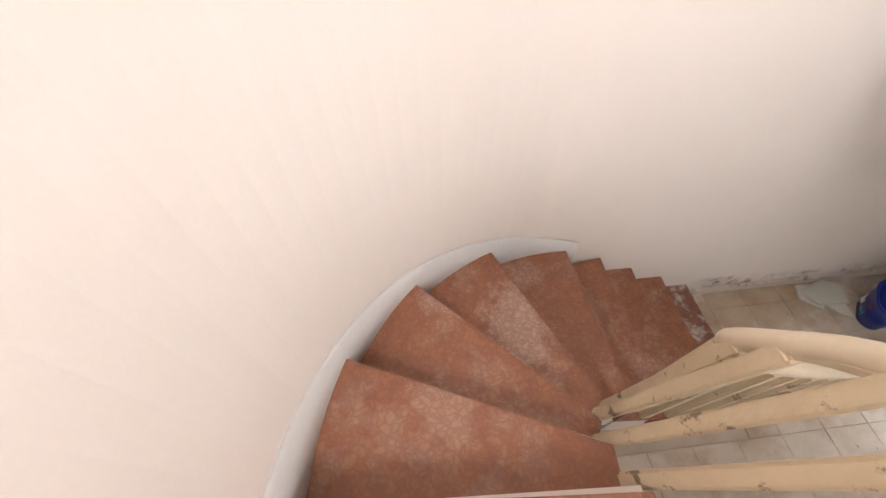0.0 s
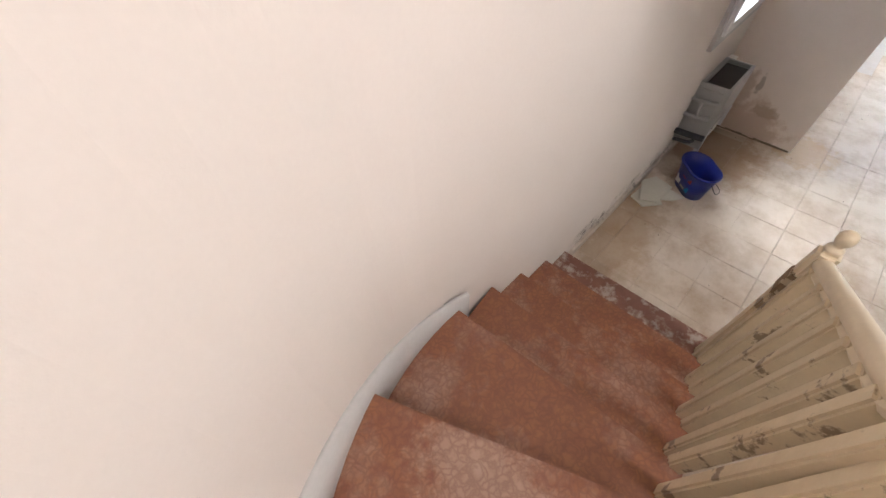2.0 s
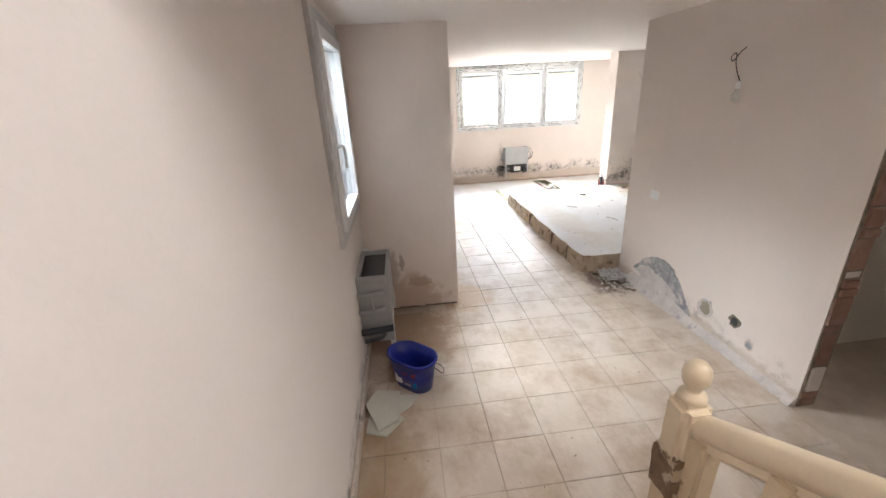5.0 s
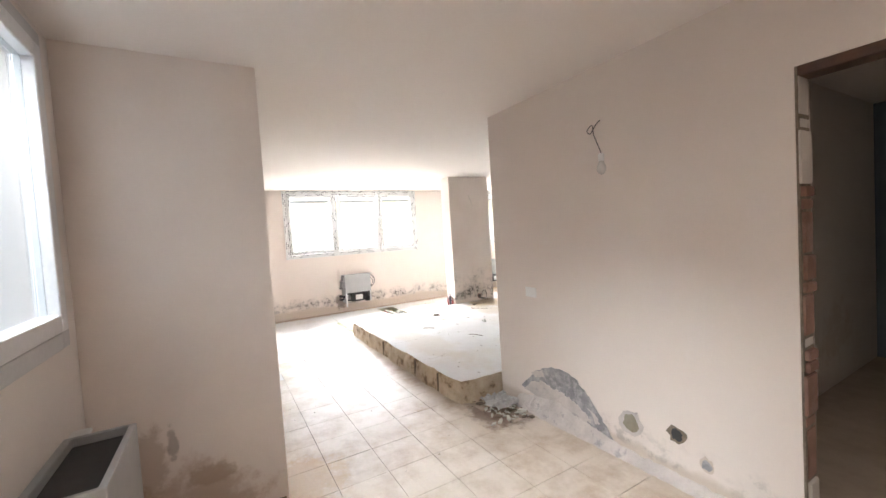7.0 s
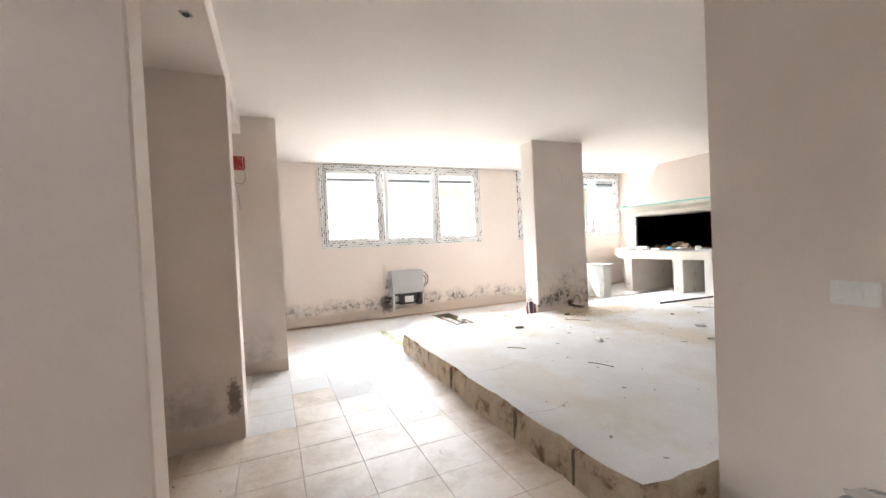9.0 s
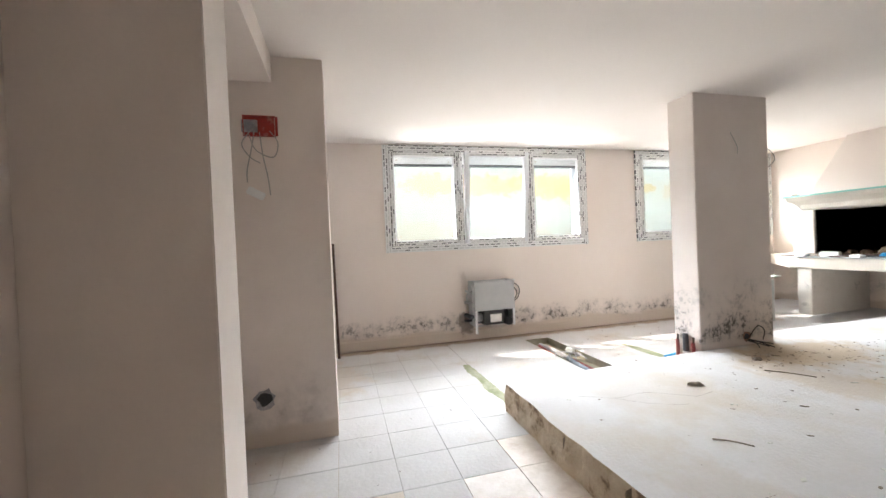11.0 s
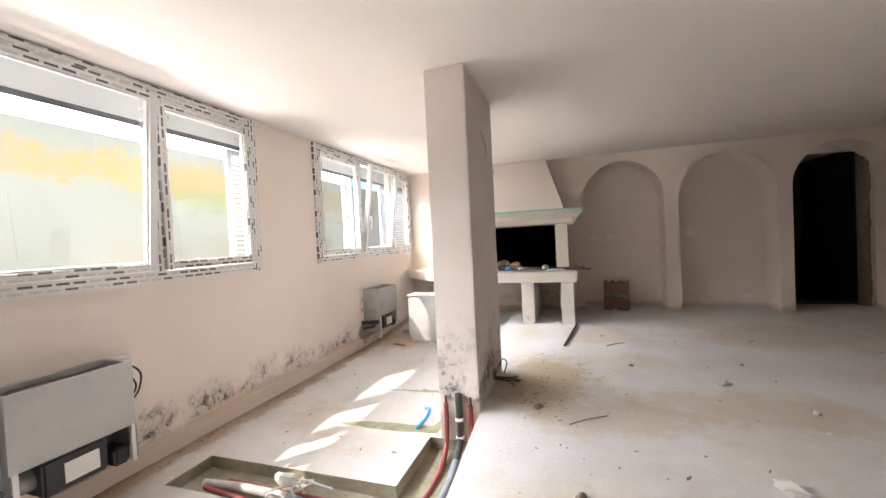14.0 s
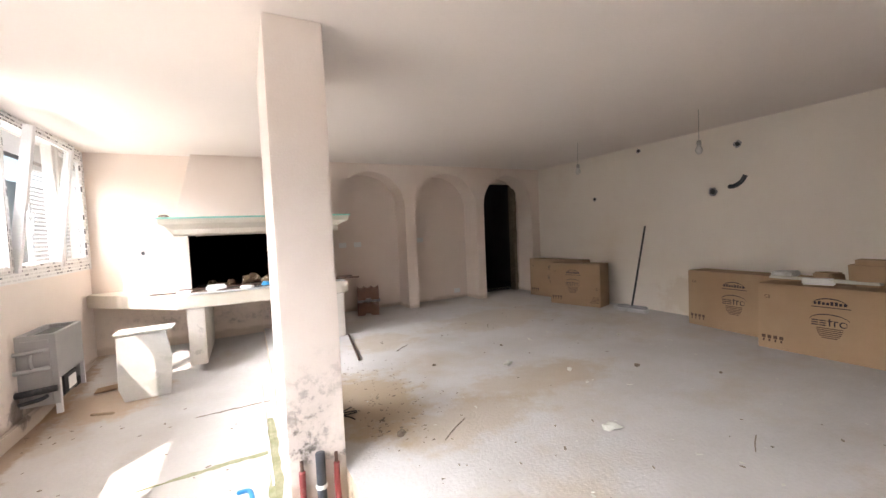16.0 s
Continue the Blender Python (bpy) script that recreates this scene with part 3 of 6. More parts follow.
wall_piece("wall_hall", wall_with_openings("y", YH - 0.13, YH, -0.3, 5.60, -0.3, 2.75, [(2.55, 3.46, -0.3, 2.12)]), m_hall_wall,
           "peach plastered hall wall that ends at the platform")
wall_piece("wall_west", boxes(((XR - 0.2, YA, -0.3), (XR, YH - 0.13, 2.75))), m_west, "cream plastered side wall of the big room, with wiring holes")
wall_piece("wall_rear", boxes(((-0.35, -4.2, -0.3), (-0.05, -1.4, 5.2)), ((-0.35, -4.4, -0.3), (3.99, -4.2, 2.75))), m_painted_dim, "closing wall of the unlit side room, its dimness painted on")
wall_piece("wall_pier", prism([(5.22, 1.224), (5.40, 1.248), (5.40, YS), (5.22, YS)], -0.1, CEIL, 0.004), m_pier_end, "plastered wall end between the hall and the big room")
wall_piece("wall_alcove", boxes(((5.40, 1.76, -0.1), (8.73, YS, CEIL))), m_pier, "plastered back of the alcoves beside the piers")
wall_piece("wall_pier_middle", boxes(((7.36, 1.265, -0.1), (7.62, 1.76, 2.335)), bevel=0.004), m_pier, "plastered pier with a stained base")
wall_piece("wall_pier_far", boxes(((8.74, 0.955, -0.1), (9.05, YS, CEIL)), bevel=0.004), m_pier, "plastered pier that carries a red junction box")
wall_piece("wall_beam", boxes(((5.40, 1.27, 2.335), (8.73, 1.76, CEIL))), m_pier, "plastered beam over the alcoves", category="beam")
wall_piece("wall_column", boxes(((8.82, -3.06, 0.0), (9.10, -2.19, CEIL)), bevel=0.006), m_column, "plastered column standing in the room, mouldy at its foot", category="column")

# arched wall: a face with arched holes, niches behind
ARCHES = [(6.93, 8.03, 2.39), (5.60, 6.75, 2.385), (4.38, 5.44, 2.385)]


def arch_line(x0, x1, apex, n=20):
    r = (x1 - x0) / 2
    c = (x0 + x1) / 2
    return [(c + r * math.cos(math.pi * (1 - k / n)), apex - r + r * math.sin(math.pi * (1 - k / n))) for k in range(n + 1)]


bm = bmesh.new()


def add_slab(bm, pts, y0, y1):
    """Extrudes an outline of (x, z) from y0 to y1."""
    a = [bm.verts.new((x, y0, z)) for x, z in pts]
    b = [bm.verts.new((x, y1, z)) for x, z in pts]
    bm.faces.new(a)
    bm.faces.new(list(reversed(b)))
    for i in range(len(pts)):
        j = (i + 1) % len(pts)
        bm.faces.new((a[j], a[i], b[i], b[j]))


DEEP = YA - 0.42
solid = [(XR - 0.2, ARCHES[2][0]), (ARCHES[2][1], ARCHES[1][0]), (ARCHES[1][1], ARCHES[0][0]), (ARCHES[0][1], XW)]
for x0, x1 in solid:
    add_box(bm, (x0, DEEP, -0.1), (x1, YA, CEIL))
for x0, x1, apex in ARCHES:
    line = arch_line(x0, x1, apex)
    for (xa, za), (xb, zb) in zip(line, line[1:]):
        add_slab(bm, [(xa, za), (xb, zb), (xb, CEIL), (xa, CEIL)], DEEP, YA)
bmesh.ops.remove_doubles(bm, verts=bm.verts, dist=0.0005)
wall_piece("wall_arched", bm, m_arch_wall, "peach plastered wall with three round arches")
wall_piece("wall_niche_back", wall_with_openings("y", DEEP - 0.12, DEEP, XR - 0.2, XW, -0.1, CEIL, [(4.47, 5.5, -0.1, 2.29)]), m_arch_wall, "plastered back of the arched niches")
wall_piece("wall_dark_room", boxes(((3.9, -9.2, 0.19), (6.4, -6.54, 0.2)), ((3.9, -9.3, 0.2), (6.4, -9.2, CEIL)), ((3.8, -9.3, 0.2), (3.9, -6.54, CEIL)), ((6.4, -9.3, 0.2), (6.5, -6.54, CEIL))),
           m_dark, "unlit bare room behind the arched doorway, its darkness painted on")
wall_piece("ceiling", boxes(((2.35, -9.3, CEIL), (11.2, 2.1, CEIL + 0.25)), ((-0.35, -4.4, CEIL), (2.35, -1.35, CEIL + 0.25))), m_ceiling, "smooth pale plastered ceiling", category="ceiling")
wall_piece("ceiling_upper", boxes(((-0.4, -2.2, 5.0), (3.6, 2.5, 5.2))), m_ceiling, "pale ceiling above the stairwell", category="ceiling")
# opening invented as a place for the stair fill lamp
wall_piece("wall_stairwell", wall_with_openings("y", -1.5, -1.35, -0.35, 3.5, CEIL, 5.1, [(0.4, 2.0, 3.6, 4.8)]), m_plaster, "unseen stairwell wall with an opening added for the fill lamp")
wall_piece("wall_stairwell_side", boxes(((3.35, -1.5, CEIL + 0.25), (3.5, 2.2, 5.1))), m_plaster, "plastered side of the stairwell")
wall_piece("ground", boxes(((11.16, -30, -0.9), (60, 30, 0.4))), m_ground, "pale paving outside the windows", category="ground")

for x in (7.9, 7.42, 6.5, 6.0):
    yy = -0.235 - (0.004 if x > 7 else 0.002)
    part("joint", prism([(x - 0.003, yy - 0.03), (x + 0.003, yy - 0.03), (x + 0.004, yy + 0.013), (x - 0.003, yy + 0.012)], 0.01, [0.196, 0.19, 0.17, 0.185]), m_debris, platform, "dark cracked joint in the edge")

# ---- outside ----
retaining = thing("retaining_wall", (13.2, 0, 0.4), "tall pale retaining wall with ochre and green stains outside the windows", "retaining wall")
bm = box((0, -14, 0), (0.4, 12, 2.36), 0.03)
part("wall", bm, m_garden, retaining)
# unseen wall, added only to block the sun before the hall window
part("outer_wall", box((-9.6, 3.3, -1.3), (-1.0, 3.5, 4.6)), m_sun_block, retaining, "added blank wall that keeps the sun out of the hall window")

# ---- windows ----


def add_frame(bm, y0, y1, z0, z1, w, x0, x1):
    add_box(bm, (x0, y0 + w, z0), (x1, y1 - w, z0 + w))
    add_box(bm, (x0, y0 + w, z1 - w), (x1, y1 - w, z1))


def add_stiles(bm, y0, y1, z0, z1, w, x0, x1):
    add_box(bm, (x0, y0, z0), (x1, y0 + w, z1))
    add_box(bm, (x0, y1 - w, z0), (x1, y1, z1))


def window(name, y0, y1, bars, tilt, label):
    """A three-part white window in the east wall; the middle sash leans in."""
    z0, z1 = 1.17, 2.50
    win = thing(name, (XW, 0, 0), label, "window")
    win["kind"] = "structure"
    bm = bmesh.new()
    add_frame(bm, y0, y1, z0, z1, 0.075, -0.025, 0.07)
    part("frame_rail", bm, m_tape_h, win, "white rails under printed protective film")
    bm = bmesh.new()
    add_stiles(bm, y0, y1, z0, z1, 0.075, -0.025, 0.07)
    for b in bars:
        add_box(bm, (-0.015, b - 0.03, z0 + 0.075), (0.06, b + 0.03, z1 - 0.075))
    part("frame_stile", bm, m_tape_v, win, "white stiles under printed protective film")
    edges = [y0 + 0.075] + [v for b in sorted(bars) for v in (b - 0.03, b + 0.03)] + [y1 - 0.075]
    for i in range(3):
        a, b = edges[2 * i], edges[2 * i + 1]
        s = new("sash")
        s.parent = win
        lean = tilt if i == 1 else 0.0
        s.matrix_local = pose(0.0, 0, z0 + 0.08, 0, -lean, 0)
        h = z1 - z0 - 0.16
        w = 0.052
        for nm, fn, mt in (("sash_rail", add_frame, m_tape_h), ("sash_stile", add_stiles, m_tape_v if i != 1 else m_pvc)):
            bm = bmesh.new()
            fn(bm, a + 0.003, b - 0.003, 0, h, w, -0.035, 0.03)
            bmesh.ops.bevel(bm, geom=list(bm.edges), offset=0.004, segments=1, affect="EDGES")
            part(nm, bm, mt, s)
        bm = bmesh.new()
        add_frame(bm, a + w + 0.003, b - w - 0.003, w, h - w, 0.012, -0.02, 0.012)
        add_stiles(bm, a + w + 0.003, b - w - 0.003, w, h - w, 0.012, -0.02, 0.012)
        part("glazing_bead", bm, m_pvc, s)
        g = part("pane", box((0.0, a + w, w), (0.006, b - w, h - w)), m_glass, s, "clear glass pane")
        g.visible_shadow = False
        if i == 1:
            bm = box((-0.055, b - 0.045, h * 0.36), (-0.035, b - 0.02, h * 0.42), 0.003)
            tube([(-0.06, b - 0.033, h * 0.40), (-0.075, b - 0.034, h * 0.40), (-0.078, b - 0.035, h * 0.30), (-0.078, b - 0.035, h * 0.26)], 0.008, 8, bm)
            part("handle", bm, m_pvc, s, "white window handle")
        if i != 1:
            bm = bmesh.new()
            for cy, cz in ((a + 0.1, 0.1), (b - 0.12, 0.12), (a + 0.12, h - 0.12), (b - 0.1, h - 0.1), ((a + b) / 2, h / 2)):
                add_box(bm, (-0.001, cy - 0.006, cz - 0.006), (-0.0003, cy + 0.006, cz + 0.006))
            part("sticker", bm, m_card, s, "small brown film tabs on the pane")
    return win


window("window_1", W1[0], W1[1], (-0.65, -1.60), 5.0, "wide three-part white window with printed film, its middle sash tilted in")
window("window_2", W2[0], W2[1], (-4.30, -5.20), 8.0, "three-part white window with printed film beside the hearth, middle sash tilted in")

# sliding louvred shutters outside the windows, on one track
track = tagged(thing("shutter_track", (XW + 0.24, 0, 2.29), "dark grey sliding shutter track outside the windows", "shutter track"), kind="structure")
part("rail", box((0.015, -7.4, 0.0), (0.045, 1.4, 0.035), 0.004), m_dark_metal, track)
part("fascia", box((0.02, -7.4, 0.035), (0.04, 1.4, 0.40)), m_pvc, track, "white fascia board above the track")


def shutter(y0, y1, turned, label):
    """A louvred leaf hanging from the track, seen from its hinge edge at y1; a turned leaf stands out from the wall."""
    leaf = thing("louvred_shutter", (XW + 0.25, y1, 1.13), label, "shutter", "louvred shutters outside the windows", turn=90 if turned else 0)
    w = y1 - y0
    for lo, hi in (((0, -0.05, 0), (0.035, 0, 1.15)), ((0, -w, 0), (0.035, -w + 0.05, 1.15))):
        part("stile", box(lo, hi, 0.003), m_shutter, leaf)
    for z in (0.0, 1.10):
        part("rail", box((0, -w + 0.05, z), (0.035, -0.05, z + 0.05), 0.003), m_shutter, leaf)
    me = None
    for k in range(24):
        if me is None:
            me = part("slat", box((-0.018, -w + 0.045, -0.004), (0.018, -0.045, 0.004)), m_shutter, leaf)
            me.matrix_local = pose(0.017, 0, 0.08, 0, 28)
        else:
            sl = new("slat", me.data)
            sl.parent = leaf
            sl.matrix_local = pose(0.017, 0, 0.08 + 0.0435 * k, 0, 28)
    return leaf


shutter(-3.25, -2.445, False, "white louvred shutter slid beside the wide window")
shutter(-6.55, -5.38, False, "white louvred shutter slid half across the window by the hearth")
for yy in (-0.69, -4.55):
    shutter(yy - 0.16, yy, True, "narrow white louvred shutter leaf folded outwards")

# hall window, in the stair wall
hw = tagged(thing("window_3", (0, YS, 0), "narrow white window beside the stairs with a grey frame", "window"), kind="structure")
bm = bmesh.new()
for lo, hi in (((4.02, -0.03, 1.13), (4.09, 0.05, 2.44)), ((4.95, -0.03, 1.13), (5.02, 0.05, 2.44)), ((4.09, -0.03, 1.13), (4.95, 0.05, 1.20)), ((4.09, -0.03, 2.37), (4.95, 0.05, 2.44))):
    add_box(bm, lo, hi)
bmesh.ops.bevel(bm, geom=list(bm.edges), offset=0.004, segments=1, affect="EDGES")
part("frame", bm, m_skirt, hw)
bm = bmesh.new()
for lo, hi in (((4.10, -0.05, 1.21), (4.17, 0.02, 2.36)), ((4.87, -0.05, 1.21), (4.94, 0.02, 2.36)), ((4.17, -0.05, 1.21), (4.87, 0.02, 1.28)), ((4.17, -0.05, 2.29), (4.87, 0.02, 2.36))):
    add_box(bm, lo, hi)
bmesh.ops.bevel(bm, geom=list(bm.edges), offset=0.004, segments=1, affect="EDGES")
part("sash", bm, m_pvc, hw)
part("pane", box((4.17, -0.01, 1.28), (4.87, -0.004, 2.29)), m_glass, hw).visible_shadow = False
bm = tube([(4.14, -0.05, 1.72), (4.14, -0.085, 1.72), (4.14, -0.09, 1.66), (4.14, -0.09, 1.60)], 0.009)
part("handle", bm, m_pvc, hw, "white window handle")

# ---- stairs ----
RISE = 0.185
# nosing lines of the treads: wall end, rail end
NOSE = [((2.624, YS), (2.64, 1.04)), ((2.326, YS), (2.33, 1.04)), ((2.014, YS), (2.02, 1.04)), ((1.722, YS), (1.74, 1.04)), ((1.42, 2.05), (1.49, 1.06)),
        ((0.901, 1.982), (1.29, 1.05)), ((0.461, 1.70), (1.16, 0.98)), ((0.18, 1.283), (1.10, 0.87)), ((0.055, 0.80), (1.10, 0.72)),
        ((0.05, 0.45), (1.10, 0.45)), ((0.05, 0.17), (1.10, 0.17)), ((0.05, -0.11), (1.10, -0.11)), ((0.05, -0.39), (1.10, -0.39)), ((0.05, -1.35), (1.10, -1.35))]
stairs = thing("staircase", (0, 0, 0), "winding stairs with worn red marble treads and a cream railing", "stairs")
for i in range(13):
    (a, b), (c, d) = NOSE[i], NOSE[i + 1]
    z = RISE * (i + 1)
    n0 = (Vector(a) - Vector(b)).normalized()
    fwd = Vector((n0.y, -n0.x)) if i < 6 else Vector((n0.y, -n0.x))
    if fwd.dot((Vector(a) + Vector(b)) / 2 - (Vector(c) + Vector(d)) / 2) < 0:
        fwd = -fwd
    pts = [a, b, d, c]
    if i > 3:
        a = tuple(Vector(a) + (Vector(a) - Vector((CX, CY))).normalized() * 0.03) if a[1] > CY else (a[0] - 0.03, a[1])
        c = tuple(Vector(c) + (Vector(c) - Vector((CX, CY))).normalized() * 0.03) if c[1] > CY else (c[0] - 0.03, c[1])
        mid_k = (Vector(a) + Vector(c)) / 2
        mid_k = Vector((CX, CY)) + (mid_k - Vector((CX, CY))).normalized() * (RO + 0.03) if mid_k.y > CY else mid_k
    else:
        mid_k = (Vector(a) + Vector(c)) / 2
    centre = sum((Vector(p) for p in pts), Vector((0, 0))) / 4
    back = -fwd * 0.03
    tread = prism([a, b, (d[0] + back.x, d[1] + back.y), (c[0] + back.x, c[1] + back.y), tuple(mid_k)], z - 0.03, z, 0.004)
    part("tread", tread, m_marble_dusty if i == 0 else m_marble, stairs, "red marble tread spotted with paint" if i == 0 else "worn red marble tread")
    r0 = [(a[0] + back.x, a[1] + back.y), (b[0] + back.x, b[1] + back.y)]
    part("riser", prism([r0[0], r0[1], (r0[1][0] + back.x, r0[1][1] + back.y), (r0[0][0] + back.x, r0[0][1] + back.y)], z - RISE, z - 0.03), m_marble, stairs)
# solid string under the rail side
bm = bmesh.new()
for i in range(13):
    (a, b), (c, d) = NOSE[i], NOSE[i + 1]
    z = RISE * (i + 1) - 0.035
    add_prism(bm, [(b[0] - 0.02, b[1] + 0.02), (a[0] - 0.01, a[1]), (c[0], c[1]), (d[0], d[1] + 0.02)], max(z - 0.36, -0.01), z)
part("soffit", bm, m_plaster, stairs, "plastered underside of the stairs")
# curved skirting along the wall
bm = bmesh.new()
prev = None
for k in range(31):
    f = k / 30
    a = math.radians(84 + 96 * f)
    zc = 0.93 + (1.48 - 0.93 + 0.30) * f
    r0, r1 = RO + 0.025, RO + 0.004
    cur = [bm.verts.new((CX + r * math.cos(a), CY + r * math.sin(a), z)) for r, z in ((r1, zc - 0.25), (r1, zc + 0.05), (r0, zc + 0.054), (r0, zc - 0.25))]
    if prev:
        for j in range(4):
            bm.faces.new((prev[j], prev[(j + 1) % 4], cur[(j + 1) % 4], cur[j]))
    prev = cur
part("skirting", bm, m_skirt, stairs, "grey-white curved skirting along the wall", True)

rail = thing("stair_railing", (2.385, 1.07, 0), "cream painted railing with a ball-topped newel and chipped balusters", "railing")
org = Vector((2.385, 1.07, 0))


def rel(p):
    return tuple(Vector(p) - org)


bm = boxes(((-0.035, -0.035, 0.185), (0.035, 0.035, 1.14)))
bmesh.ops.bevel(bm, geom=list(bm.edges), offset=0.007, segments=2, affect="EDGES")
part("newel_post", bm, m_rail_worn, rail, "square newel post with chipped paint")
bm = boxes(((-0.038, -0.038, 1.14), (0.038, 0.038, 1.303)))
bmesh.ops.bevel(bm, geom=list(bm.edges), offset=0.015, segments=3, affect="EDGES")
part("newel_cap", bm, m_rail, rail, "chamfered block at the head of the post")
part("finial", lathe([(0.02, 1.295), (0.029, 1.303), (0.031, 1.312), (0.028, 1.320), (0.016, 1.325), (0.015, 1.332), (0.023, 1.345), (0.0285, 1.358), (0.030, 1.373), (0.0275, 1.388), (0.019, 1.399), (0.006, 1.4035)], 24), m_rail, rail, "round ball finial", True)
bm = box((-0.0385, -0.0385, 1.02), (0.0385, 0.0385, 1.15))
bmesh.ops.subdivide_edges(bm, edges=list(bm.edges), cuts=4, use_grid_fill=True)
for v in bm.verts:
    k = noise.noise(v.co * 28)
    v.co = Vector((v.co.x * (1 + 0.13 * k), v.co.y * (1 + 0.13 * k), v.co.z + 0.03 * k))
part("chipped_wood", bm, m_bare_wood, rail, "dark bare wood where the paint has chipped off")
RAIL = [(2.36, 1.06, 1.245), (2.08, 1.04, 1.395), (1.8, 1.035, 1.555), (1.55, 1.045, 1.71), (1.42, 1.06, 1.82), (1.36, 1.05, 1.92), (1.34, 0.97, 2.09), (1.32, 0.88, 2.26), (1.27, 0.76, 2.42), (1.2, 0.5, 2.58), (1.16, 0.1, 2.8), (1.15, -0.5, 3.2)]
bm = tube([rel(p) for p in RAIL], 0.031, 14, samples=8)
part("handrail", bm, m_rail, rail, "round glossy handrail", True)
part("rail_plate", tube([(x - org.x, y - org.y, z - 0.045) for x, y, z in RAIL], 0.018, 6, samples=8), m_rail, rail)
spots = [(0, 0.42), (1, 0.0), (1, 0.5), (2, 0.0), (2, 0.5), (3, 0.0), (3, 0.55), (4, 0.0), (4, 0.6), (5, 0.2), (6, 0.0), (6, 0.9), (7, 0.9), (8, 0.5), (9, 0.0), (9, 0.5), (10, 0.1), (10, 0.6)]
rail_pts = [Vector(p) for p in RAIL]
for i, f in spots:
    b, d = Vector(NOSE[i][1]), Vector(NOSE[i + 1][1])
    p = b.lerp(d, f)
    z0 = RISE * (i + 1)
    best = min(((rail_pts[k].lerp(rail_pts[k + 1], s / 10)) for k in range(len(RAIL) - 1) for s in range(11)), key=lambda q: (q.xy - p).length)
    bm = bmesh.new()
    w = 0.026
    vs = [bm.verts.new(rel((p.x + sx * w, p.y + sy * w + 0.03, z0 - 0.03))) for sx, sy in ((-1, -1), (1, -1), (1, 1), (-1, 1))]
    vt = [bm.verts.new(rel((best.x + sx * w, best.y + sy * w, best.z - 0.03))) for sx, sy in ((-1, -1), (1, -1), (1, 1), (-1, 1))]
    bm.faces.new(vs)
    bm.faces.new(vt)
    for j in range(4):
        bm.faces.new((vs[j], vs[(j + 1) % 4], vt[(j + 1) % 4], vt[j]))
    bmesh.ops.bevel(bm, geom=list(bm.edges), offset=0.008, segments=2, affect="EDGES")
    part("baluster", bm, m_rail_worn, rail, "square baluster with chipped cream paint")

